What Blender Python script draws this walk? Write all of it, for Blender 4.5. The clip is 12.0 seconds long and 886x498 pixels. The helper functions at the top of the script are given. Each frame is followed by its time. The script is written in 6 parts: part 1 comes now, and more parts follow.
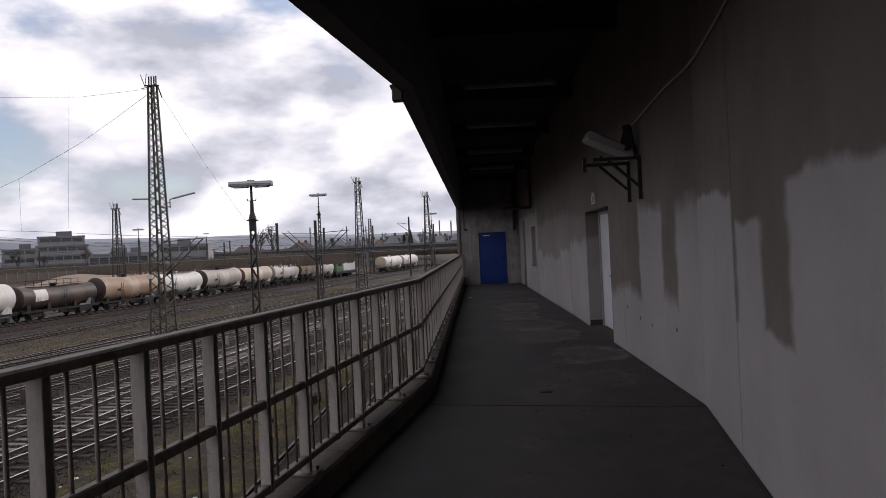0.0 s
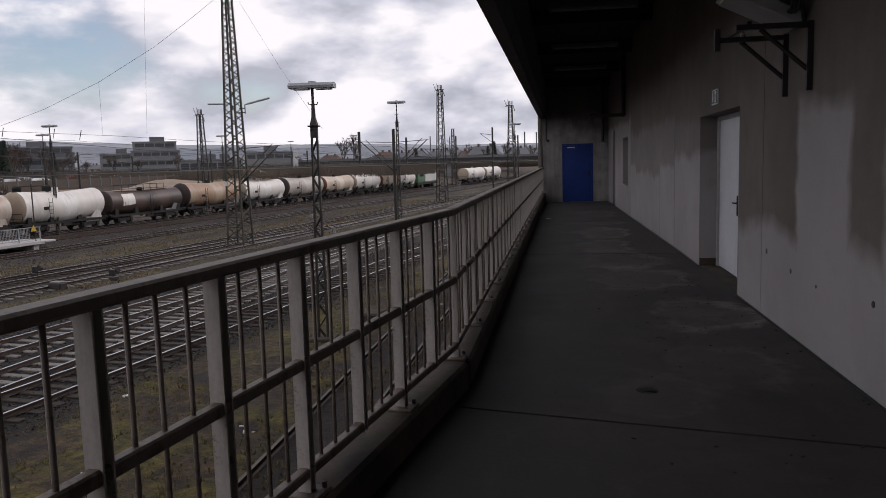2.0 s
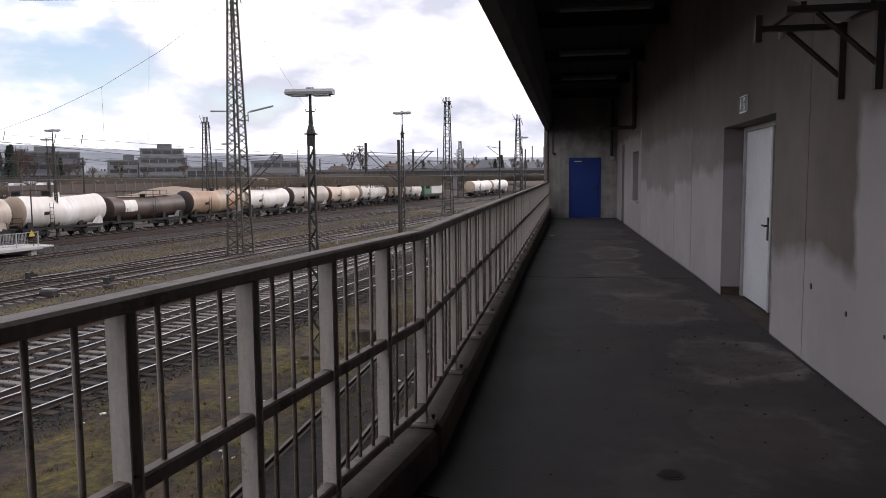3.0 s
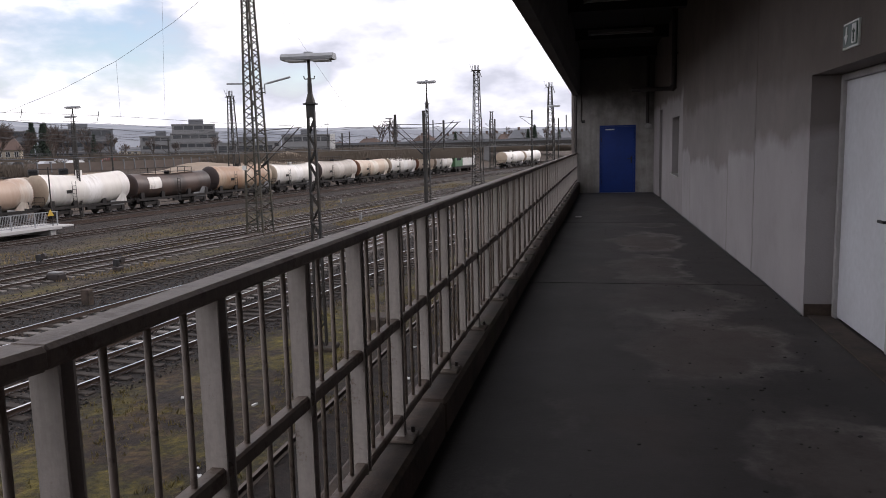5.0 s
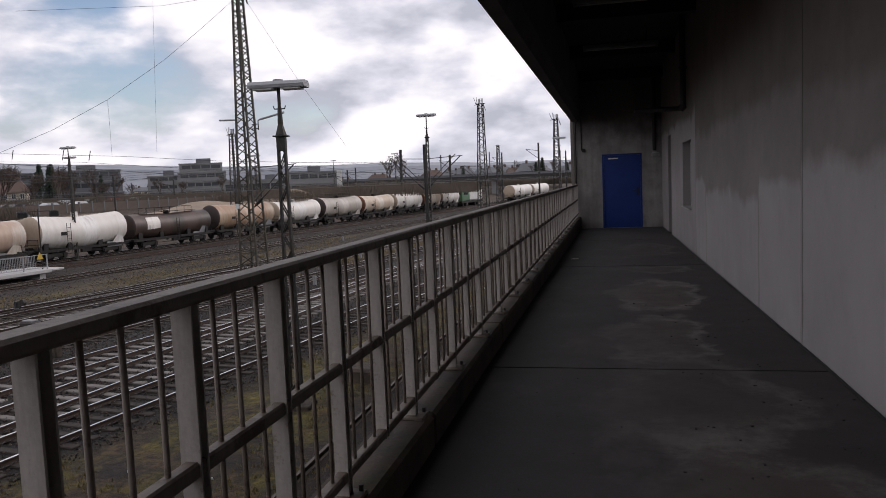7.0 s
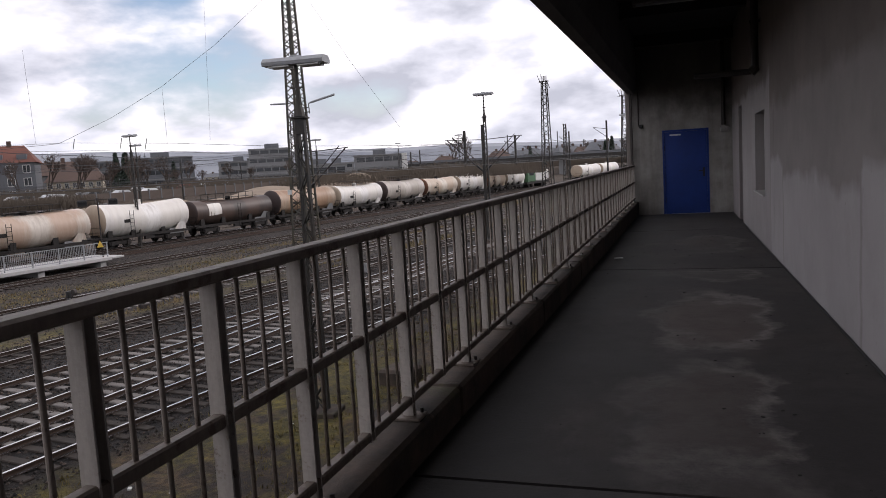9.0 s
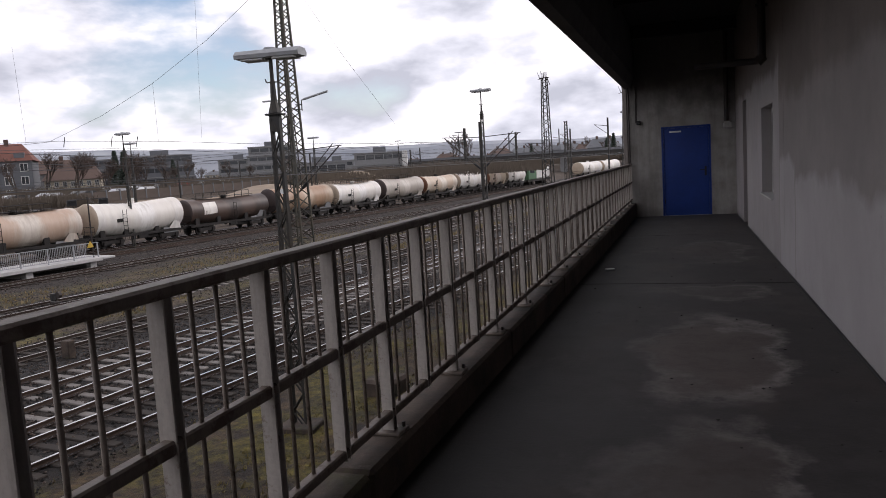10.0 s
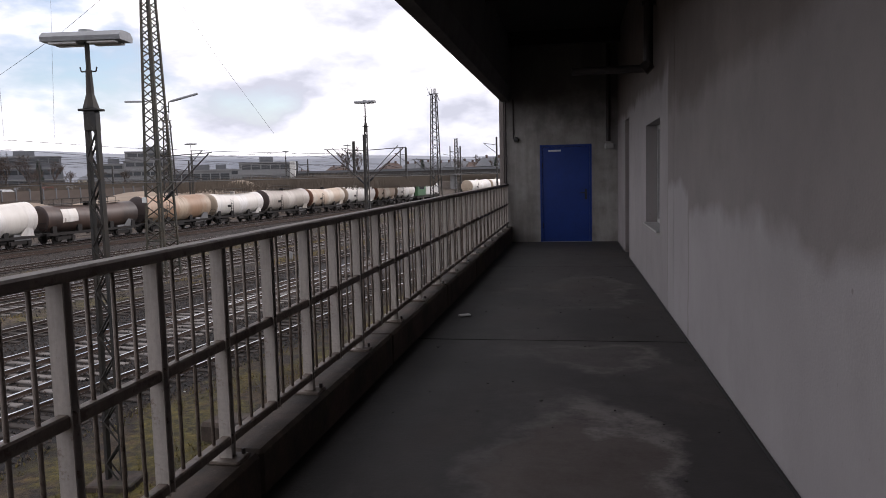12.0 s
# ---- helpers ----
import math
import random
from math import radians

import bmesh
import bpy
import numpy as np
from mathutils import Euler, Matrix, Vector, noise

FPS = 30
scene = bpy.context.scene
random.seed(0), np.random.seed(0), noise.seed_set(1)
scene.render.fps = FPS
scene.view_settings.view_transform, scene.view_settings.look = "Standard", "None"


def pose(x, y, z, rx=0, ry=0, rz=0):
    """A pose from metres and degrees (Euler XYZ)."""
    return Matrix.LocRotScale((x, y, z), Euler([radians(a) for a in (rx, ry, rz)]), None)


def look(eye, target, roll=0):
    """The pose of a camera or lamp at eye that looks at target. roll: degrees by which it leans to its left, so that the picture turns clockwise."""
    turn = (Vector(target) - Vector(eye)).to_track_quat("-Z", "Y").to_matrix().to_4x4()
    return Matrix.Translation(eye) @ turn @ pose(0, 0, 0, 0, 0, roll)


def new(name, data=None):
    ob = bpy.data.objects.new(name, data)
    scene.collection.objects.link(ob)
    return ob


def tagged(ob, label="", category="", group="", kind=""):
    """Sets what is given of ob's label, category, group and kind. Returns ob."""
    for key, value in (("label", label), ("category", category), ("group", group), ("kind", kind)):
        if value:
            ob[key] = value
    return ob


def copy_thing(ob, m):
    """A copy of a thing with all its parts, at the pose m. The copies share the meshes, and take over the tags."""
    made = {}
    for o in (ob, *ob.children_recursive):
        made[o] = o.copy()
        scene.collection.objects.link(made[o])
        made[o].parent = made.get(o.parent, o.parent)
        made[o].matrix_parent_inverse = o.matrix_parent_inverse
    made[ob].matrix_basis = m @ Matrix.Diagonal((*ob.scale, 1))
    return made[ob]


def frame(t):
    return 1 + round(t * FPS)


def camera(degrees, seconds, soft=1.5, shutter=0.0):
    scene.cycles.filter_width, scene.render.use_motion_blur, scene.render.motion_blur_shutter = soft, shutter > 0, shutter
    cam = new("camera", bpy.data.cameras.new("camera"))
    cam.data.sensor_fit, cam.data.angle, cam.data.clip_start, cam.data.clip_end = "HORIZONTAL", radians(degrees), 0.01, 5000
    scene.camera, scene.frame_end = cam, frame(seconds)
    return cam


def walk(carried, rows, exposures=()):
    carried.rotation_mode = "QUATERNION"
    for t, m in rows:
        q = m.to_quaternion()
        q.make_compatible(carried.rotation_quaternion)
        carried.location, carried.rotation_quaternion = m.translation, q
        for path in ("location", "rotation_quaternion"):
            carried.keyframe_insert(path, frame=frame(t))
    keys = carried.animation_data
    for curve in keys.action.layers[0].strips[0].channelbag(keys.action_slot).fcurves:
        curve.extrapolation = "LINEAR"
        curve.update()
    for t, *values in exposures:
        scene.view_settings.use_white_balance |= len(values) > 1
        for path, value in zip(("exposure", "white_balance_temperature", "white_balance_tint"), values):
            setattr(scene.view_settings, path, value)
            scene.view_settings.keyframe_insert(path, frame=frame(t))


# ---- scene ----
# ---------------- camera ----------------
cam = camera(60.7, 12.0, 0.9)
PATH = [
    (0, (-1.792, 0.306, 1.371), (-1.877, 2.305, 1.368), -2.7),
    (0.5, (-1.77, 0.914, 1.368), (-1.812, 2.914, 1.365), 0.1),
    (1, (-1.767, 1.49, 1.376), (-2.071, 3.466, 1.311), -4.9),
    (1.5, (-1.777, 2.143, 1.375), (-2.34, 4.061, 1.327), 1.5),
    (2, (-1.689, 2.846, 1.37), (-1.999, 4.809, 1.143), -1.6),
    (2.5, (-1.682, 3.37, 1.347), (-1.981, 5.341, 1.18), -0.7),
    (4.5, (-1.552, 5.8, 1.347), (-1.972, 7.726, 1.01), -1.1),
    (5, (-1.516, 6.386, 1.369), (-1.93, 8.324, 1.102), -1.4),
    (5.5, (-1.483, 6.945, 1.349), (-1.911, 8.881, 1.088), -3.4),
    (6, (-1.494, 7.524, 1.353), (-1.937, 9.458, 1.102), -2.8),
    (6.5, (-1.412, 8.105, 1.366), (-1.853, 10.044, 1.147), -3.0),
    (7, (-1.352, 8.69, 1.32), (-1.793, 10.632, 1.144), -2.4),
    (9, (-1.067, 10.915, 1.34), (-1.685, 12.805, 1.124), -3.4),
    (9.5, (-1.06, 11.469, 1.36), (-1.683, 13.357, 1.148), -2.7),
    (10, (-1.03, 12.072, 1.357), (-1.653, 13.959, 1.135), -3.5),
    (10.5, (-1.012, 12.657, 1.341), (-1.614, 14.554, 1.142), -2.2),
    (11, (-0.947, 13.204, 1.329), (-1.509, 15.111, 1.111), -2.7),
    (11.5, (-0.941, 13.732, 1.321), (-1.447, 15.653, 1.091), -1.8),
    (12, (-0.913, 14.22, 1.333), (-1.256, 16.181, 1.137), -1.4),
]
EXPOSURES = [(t, e, 6500, 18) for t, e in ((0, -0.3), (0.5, -0.08), (1, -0.2), (1.5, -0.52), (2, -0.42), (2.5, 0.18), (4.5, 0.25), (5, 0.14), (5.5, 0.02), (6, -0.15), (6.5, -0.15), (7, -0.32), (9, -0.08), (10, -0.06), (10.5, -0.08), (11, 0.02), (12, 0.15))]
walk(cam, [(t, look(eye, target, roll)) for t, eye, target, roll in PATH], EXPOSURES)

# ---------------- light ----------------
SUN_DIR = Vector((0.60, 0.60, 0.50)).normalized()
world = bpy.data.worlds.new("cloudy_sky")
scene.world = world
world.use_nodes = True
wt = world.node_tree
bg = wt.nodes["Background"]
bg.inputs[1].default_value = 0.1


def wn(kind, **kw):
    n = wt.nodes.new(kind)
    for k, v in kw.items():
        n.inputs[k].default_value = v
    return n


def wmath(op, a, b=None, clamp=False):
    n = wt.nodes.new("ShaderNodeMath")
    n.operation, n.use_clamp = op, clamp
    for i, s in enumerate((a, b)):
        if s is None:
            continue
        if isinstance(s, (int, float)):
            n.inputs[i].default_value = s
        else:
            wt.links.new(s, n.inputs[i])
    return n.outputs[0]


sky = wt.nodes.new("ShaderNodeTexSky")
sky.sky_type, sky.sun_disc = "NISHITA", False
sky.sun_elevation, sky.sun_rotation = math.asin(SUN_DIR.z), math.atan2(SUN_DIR.x, SUN_DIR.y)
co = wt.nodes.new("ShaderNodeTexCoord")
sep = wt.nodes.new("ShaderNodeSeparateXYZ")
wt.links.new(co.outputs["Generated"], sep.inputs[0])
comb = wt.nodes.new("ShaderNodeMapping")
comb.inputs["Scale"].default_value = (1.0, 1.0, 2.3)
comb.inputs["Location"].default_value = (3.1, 1.7, 0.4)
wt.links.new(co.outputs["Generated"], comb.inputs["Vector"])
n1 = wn("ShaderNodeTexNoise", Scale=2.6, Detail=8.0, Roughness=0.52)
n2 = wn("ShaderNodeTexNoise", Scale=5.2, Detail=9.0, Roughness=0.5, Distortion=0.0)
for n in (n1, n2):
    wt.links.new(comb.outputs[0], n.inputs["Vector"])
gap = wt.nodes.new("ShaderNodeVectorMath")
gap.operation = "DISTANCE"
gap.inputs[1].default_value = (-0.575, 0.79, 0.225)
wt.links.new(co.outputs["Generated"], gap.inputs[0])
hole = wmath("MULTIPLY", wmath("SUBTRACT", 1.0, wmath("MULTIPLY", gap.outputs["Value"], 4.2), True), 0.24)


def wramp(src, stops):
    r = wt.nodes.new("ShaderNodeValToRGB")
    while len(r.color_ramp.elements) < len(stops):
        r.color_ramp.elements.new(0.5)
    for e, (p, c) in zip(r.color_ramp.elements, stops):
        e.position, e.color = p, (*c, 1)
    wt.links.new(src, r.inputs[0])
    return r.outputs[0]


cover = wramp(wmath("SUBTRACT", n1.outputs["Fac"], hole), [(0.30, (0, 0, 0)), (0.40, (1, 1, 1))])
tone = wramp(n2.outputs["Fac"], [(0.40, (0.47, 0.50, 0.56)), (0.475, (0.68, 0.71, 0.77)), (0.56, (1.0, 1.0, 1.0))])
bright = wt.nodes.new("ShaderNodeVectorMath")
bright.operation = "SCALE"
wt.links.new(tone, bright.inputs[0])
bright.inputs["Scale"].default_value = 13.0
mix = wt.nodes.new("ShaderNodeMix")
mix.data_type = "RGBA"
wt.links.new(cover, mix.inputs[0])
skyb = wt.nodes.new("ShaderNodeVectorMath")
skyb.operation = "SCALE"
skyb.inputs["Scale"].default_value = 1.6
wt.links.new(sky.outputs[0], skyb.inputs[0])
wt.links.new(skyb.outputs[0], mix.inputs[6])
wt.links.new(bright.outputs[0], mix.inputs[7])
wt.links.new(mix.outputs[2], bg.inputs[0])

sun = new("sun", bpy.data.lights.new("sun", "SUN"))
sun.data.energy, sun.data.angle, sun.data.color = 1.2, radians(20), (1.0, 0.96, 0.9)
sun.matrix_basis = look((0, 0, 60), Vector((0, 0, 60)) - SUN_DIR)

# ---------------- materials ----------------


class Nodes:
    """A small wrapper that builds a Principled material."""

    def __init__(self, name, rough=0.7, metal=0.0):
        self.m = bpy.data.materials.new(name)
        self.m.use_nodes = True
        self.t = self.m.node_tree
        self.b = self.t.nodes["Principled BSDF"]
        self.b.inputs["Roughness"].default_value = rough
        self.b.inputs["Metallic"].default_value = metal
        c = self.t.nodes.new("ShaderNodeTexCoord")
        self.obj = c.outputs["Object"]
        self.geo = self.t.nodes.new("ShaderNodeNewGeometry")

    def put(self, sock, s):
        if isinstance(s, (int, float)):
            sock.default_value = s
        elif isinstance(s, tuple):
            sock.default_value = (*s, 1) if len(s) == 3 and sock.type == "RGBA" else s
        else:
            self.t.links.new(s, sock)

    def noise(self, scale, detail=4.0, rough=0.55, vec=None, dist=0.0):
        n = self.t.nodes.new("ShaderNodeTexNoise")
        n.inputs["Scale"].default_value, n.inputs["Detail"].default_value = scale, detail
        n.inputs["Roughness"].default_value, n.inputs["Distortion"].default_value = rough, dist
        self.put(n.inputs["Vector"], vec or self.obj)
        return n.outputs["Fac"]

    def vor(self, scale, vec=None, out="Distance"):
        n = self.t.nodes.new("ShaderNodeTexVoronoi")
        n.inputs["Scale"].default_value = scale
        self.put(n.inputs["Vector"], vec or self.obj)
        return n.outputs[out]

    def stretch(self, sx, sy, sz, vec=None):
        n = self.t.nodes.new("ShaderNodeMapping")
        n.inputs["Scale"].default_value = (sx, sy, sz)
        self.put(n.inputs["Vector"], vec or self.obj)
        return n.outputs[0]

    def math(self, op, a, b=0.0, clamp=False):
        n = self.t.nodes.new("ShaderNodeMath")
        n.operation, n.use_clamp = op, clamp
        self.put(n.inputs[0], a)
        self.put(n.inputs[1], b)
        return n.outputs[0]

    def step(self, s, lo, hi):
        n = self.t.nodes.new("ShaderNodeMapRange")
        n.inputs[1].default_value, n.inputs[2].default_value = lo, hi
        self.put(n.inputs[0], s)
        return n.outputs[0]

    def mix(self, f, a, b, kind="MIX"):
        n = self.t.nodes.new("ShaderNodeMix")
        n.data_type, n.blend_type = "RGBA", kind
        self.put(n.inputs[0], f)
        self.put(n.inputs[6], a)
        self.put(n.inputs[7], b)
        return n.outputs[2]

    def xyz(self, vec=None):
        n = self.t.nodes.new("ShaderNodeSeparateXYZ")
        self.put(n.inputs[0], vec or self.obj)
        return n.outputs

    def color(self, c):
        self.put(self.b.inputs["Base Color"], c)
        return self

    def bump(self, h, strength=0.3, dist=0.01):
        n = self.t.nodes.new("ShaderNodeBump")
        n.inputs["Strength"].default_value, n.inputs["Distance"].default_value = strength, dist
        self.put(n.inputs["Height"], h)
        self.t.links.new(n.outputs[0], self.b.inputs["Normal"])
        return self

    def rand(self):
        return self.t.nodes.new("ShaderNodeObjectInfo").outputs["Random"]

    def island(self):
        return self.geo.outputs["Random Per Island"]


def worn(name, c, c2=None, rough=0.7, metal=0.0, grain=25.0, blot=2.0, amount=0.5, bump=0.2, vary=0.0):
    """A surface with blotches of a second colour and fine grain."""
    n = Nodes(name, rough, metal)
    c2 = c2 or tuple(x * 0.6 for x in c)
    f = n.step(n.noise(blot, 6, 0.65), 0.42, 0.68)
    col = n.mix(n.math("MULTIPLY", f, amount), c, c2)
    g = n.noise(grain, 5, 0.6)
    col = n.mix(n.math("MULTIPLY", n.step(g, 0.35, 0.75), 0.35), col, tuple(x * 0.65 for x in c))
    if vary:
        col = n.mix(n.math("MULTIPLY", n.rand(), vary), col, tuple(x * 0.45 for x in c))
    n.color(col).bump(g, bump, 0.004)
    return n.m


def wall_paint(name, patches, cover=0.9, soft=0.12, wave=1.0):
    """Raw brown-grey plaster with cloudy patches of paler over-paint (y0, y1, z0, z1)."""
    n = Nodes(name, 0.85)
    x, y, z = n.xyz()
    drift = n.noise(2.2, 5, 0.6)
    scallop = n.noise(0.95, 3, 0.45)
    yy = n.math("ADD", y, n.math("MULTIPLY", n.math("SUBTRACT", drift, 0.5), 0.25))
    zz = n.math("ADD", z, n.math("MULTIPLY", n.math("SUBTRACT", scallop, 0.5), wave))
    zz = n.math("ADD", zz, n.math("MULTIPLY", n.math("SUBTRACT", drift, 0.5), 0.16))
    mask = None
    for y0, y1, z0, z1, *weight in patches:
        f = n.math("MULTIPLY", n.step(yy, y0 - 0.05, y0 + 0.05), n.step(yy, y1 + 0.05, y1 - 0.05))
        f = n.math("MULTIPLY", f, n.step(zz, z1 + soft, z1 - soft * 0.7))
        if z0 > 0:
            f = n.math("MULTIPLY", f, n.step(zz, z0 - 0.1, z0 + 0.1))
        if weight:
            f = n.math("MULTIPLY", f, weight[0])
        mask = f if mask is None else n.math("MAXIMUM", mask, f)
    brush = n.noise(1.0, 5, 0.6, n.stretch(9, 9, 0.8))
    stain = n.noise(1.7, 8, 0.68)
    cloud = n.noise(0.55, 6, 0.6)
    raw = n.mix(n.step(cloud, 0.32, 0.68), (0.165, 0.137, 0.121), (0.105, 0.084, 0.073))
    raw = n.mix(n.math("MULTIPLY", n.step(stain, 0.45, 0.72), 0.6), raw, (0.088, 0.073, 0.066))
    raw = n.mix(n.math("MULTIPLY", n.step(brush, 0.5, 0.72), 0.12), raw, (0.19, 0.163, 0.148))
    fresh = n.mix(n.step(cloud, 0.35, 0.68), (0.40, 0.378, 0.383), (0.335, 0.313, 0.318))
    fresh = n.mix(n.math("MULTIPLY", n.step(stain, 0.5, 0.75), 0.45), fresh, (0.275, 0.252, 0.246))
    fresh = n.mix(n.math("MULTIPLY", n.step(brush, 0.46, 0.7), 0.12), fresh, (0.30, 0.278, 0.275))
    col = n.mix(n.math("MULTIPLY", mask, cover), raw, fresh)
    spots = n.step(n.vor(2.3), 0.03, 0.015)
    col = n.mix(n.math("MULTIPLY", spots, 0.5), col, (0.12, 0.10, 0.09))
    chips = n.math("MULTIPLY", n.step(n.noise(14, 5, 0.7), 0.66, 0.70), 0.35)
    col = n.mix(chips, col, (0.17, 0.15, 0.14))
    fine = n.noise(60, 4, 0.6)
    n.color(col).bump(n.math("ADD", fine, n.math("MULTIPLY", stain, 2.0)), 0.3, 0.006)
    return n.m


def end_wall_paint():
    """Bare grey concrete with pale bloom and dark runs; shade near the roof is painted in."""
    n = Nodes("plaster_end", 0.88)
    x, y, z = n.xyz()
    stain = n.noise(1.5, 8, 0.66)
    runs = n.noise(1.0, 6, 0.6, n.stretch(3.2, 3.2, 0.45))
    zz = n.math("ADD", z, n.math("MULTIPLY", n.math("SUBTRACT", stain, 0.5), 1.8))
    # Shade below the roof, put into the colour by height with a ragged edge.
    roof_shade = n.step(zz, 2.1, 3.1)
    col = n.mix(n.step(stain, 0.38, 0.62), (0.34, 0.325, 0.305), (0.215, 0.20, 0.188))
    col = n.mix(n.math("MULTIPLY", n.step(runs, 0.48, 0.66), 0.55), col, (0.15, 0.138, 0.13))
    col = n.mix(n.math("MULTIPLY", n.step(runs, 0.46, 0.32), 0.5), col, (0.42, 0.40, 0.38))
    col = n.mix(n.math("MULTIPLY", roof_shade, 0.75), col, (0.075, 0.068, 0.064))
    fine = n.noise(50, 4, 0.6)
    n.color(col).bump(n.math("ADD", fine, n.math("MULTIPLY", stain, 2.0)), 0.3, 0.006)
    return n.m


M = {}
M["wall_far"] = wall_paint("plaster_far", [(6.3, 7.15, 0, 1.62), (7.65, 8.68, 0.3, 1.70), (6.3, 10.5, 0, 0.75), (12.5, 14.7, 0, 1.38), (14.7, 16.4, 0, 1.22), (16.4, 20.6, 0, 1.06), (20.6, 22.0, 0, 1.2), (22.0, 31, 0, 2.3, 0.8), (12.5, 14.7, 0, 1.8, 0.25), (14.7, 22.1, 0, 1.9, 0.4)], 0.75, 0.10, 0.55)
M["wall_near"] = wall_paint("plaster_near", [(-1.42, 0.3, 0, 1.64), (-2.2, -1.50, 0, 1.47), (-12.0, -2.75, 0, 1.62), (-12, 0.3, 0, 0.86)], 0.8, 0.03, 0.35)
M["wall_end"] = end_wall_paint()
M["jamb"] = worn("jamb_plaster", (0.20, 0.175, 0.16), (0.16, 0.14, 0.13), 0.9, grain=30, blot=5)


# pale salt rings left by dried puddles: centre, radii, strength, brown heart
STAINS = [
    (-0.90, 17.55, 0.42, 1.15, 1.0, 0.8), (-1.02, 15.05, 0.36, 0.85, 0.8, 0.5), (-0.85, 20.0, 0.48, 0.45, 0.6, 0.1),
    (-0.95, 13.3, 0.50, 0.80, 0.55, 0.2), (-0.85, 11.7, 0.42, 0.95, 0.6, 0.5), (-0.45, 9.55, 0.40, 0.62, 1.0, 0.3),
    (-1.15, 7.25, 0.28, 0.45, 0.25, 0.2), (-0.75, 23.4, 0.45, 1.3, 0.5, 0.2), (-0.6, 7.9, 0.3, 0.6, 0.4, 0.3),
]


def floor_material():
    """Dark concrete with pale salt rings, brown stains, a darker curb side and grit."""
    n = Nodes("walkway_concrete", 0.8)
    x, y, z = n.xyz()
    big = n.noise(0.8, 6, 0.62)
    mottle = n.noise(4.0, 8, 0.72)
    col = n.mix(n.step(big, 0.35, 0.68), (0.026, 0.0225, 0.0218), (0.056, 0.049, 0.047))
    col = n.mix(n.math("MULTIPLY", n.step(mottle, 0.42, 0.62), 0.6), col, (0.022, 0.019, 0.018))
    brown = n.step(n.noise(0.7, 5, 0.6, n.stretch(1.3, 0.8, 1)), 0.54, 0.70)
    col = n.mix(n.math("MULTIPLY", brown, 0.4), col, (0.066, 0.043, 0.034))
    dx = n.math("MULTIPLY", n.math("SUBTRACT", n.noise(1.5, 6, 0.66), 0.5), 1.1)
    dy = n.math("MULTIPLY", n.math("SUBTRACT", n.noise(1.1, 5, 0.6, n.stretch(1, 1, 1.7)), 0.5), 1.5)
    crumble = n.step(n.noise(3.4, 9, 0.8), 0.34, 0.56)
    for cx, cy, rx, ry, power, heart in STAINS:
        ex = n.math("DIVIDE", n.math("SUBTRACT", n.math("ADD", x, dx), cx), rx)
        ey = n.math("DIVIDE", n.math("SUBTRACT", n.math("ADD", y, dy), cy), ry)
        r = n.math("SQRT", n.math("ADD", n.math("MULTIPLY", ex, ex), n.math("MULTIPLY", ey, ey)))
        inner = n.step(r, 1.0, 0.7)
        col = n.mix(n.math("MULTIPLY", inner, heart * 0.6), col, (0.085, 0.058, 0.047))
        ring = n.step(n.math("ABSOLUTE", n.math("SUBTRACT", r, 0.95)), 0.30, 0.02)
        side = n.step(n.math("ADD", ex, n.math("MULTIPLY", dy, 2.0)), -1.3, 0.8)
        f = n.math("MULTIPLY", n.math("MULTIPLY", ring, n.math("ADD", n.math("MULTIPLY", side, 0.75), 0.2)), crumble)
        f = n.math("MAXIMUM", f, n.math("MULTIPLY", n.math("MULTIPLY", inner, crumble), 0.22))
        col = n.mix(n.math("MULTIPLY", f, 0.85 * power), col, (0.225, 0.200, 0.188))
    # Colour falls to near black towards the curb, with an uneven edge.
    curb_side_dark = n.math("MULTIPLY", n.step(n.math("ADD", x, n.math("MULTIPLY", n.noise(1.3, 5), 0.7)), -0.85, -1.6), 0.85)
    col = n.mix(curb_side_dark, col, (0.014, 0.013, 0.012))
    patchy = n.math("MULTIPLY", n.step(n.noise(1.1, 9, 0.75, n.stretch(1, 0.6, 1)), 0.56, 0.66), 0.22)
    col = n.mix(patchy, col, (0.125, 0.110, 0.103))
    grit = n.step(n.vor(17.0), 0.07, 0.03)
    col = n.mix(n.math("MULTIPLY", grit, n.step(n.noise(1.2, 3), 0.46, 0.60)), col, (0.013, 0.012, 0.012))
    fine = n.noise(45, 5, 0.65)
    n.put(n.b.inputs["Roughness"], n.math("ADD", n.math("MULTIPLY", big, 0.35), 0.55))
    n.color(col).bump(n.math("ADD", fine, n.math("MULTIPLY", mottle, 1.6)), 0.32, 0.006)
    return n.m


M["floor"] = floor_material()


def curb_material():
    """Grimy concrete with black damp, a little moss and broken pale edges."""
    n = Nodes("curb_concrete", 0.9)
    blot = n.noise(2.6, 7, 0.68)
    grain = n.noise(34, 5, 0.6)
    col = n.mix(n.step(blot, 0.38, 0.64), (0.078, 0.054, 0.040), (0.020, 0.015, 0.012))
    col = n.mix(n.math("MULTIPLY", n.step(n.noise(1.7, 8, 0.75), 0.56, 0.66), 0.6), col, (0.060, 0.062, 0.020))
    col = n.mix(n.math("MULTIPLY", n.step(n.noise(9, 6, 0.7), 0.60, 0.68), 0.5), col, (0.125, 0.092, 0.070))
    col = n.mix(n.math("MULTIPLY", n.step(grain, 0.4, 0.7), 0.4), col, (0.030, 0.025, 0.021))
    n.color(col).bump(n.math("ADD", grain, n.math("MULTIPLY", blot, 2.0)), 0.5, 0.008)
    return n.m


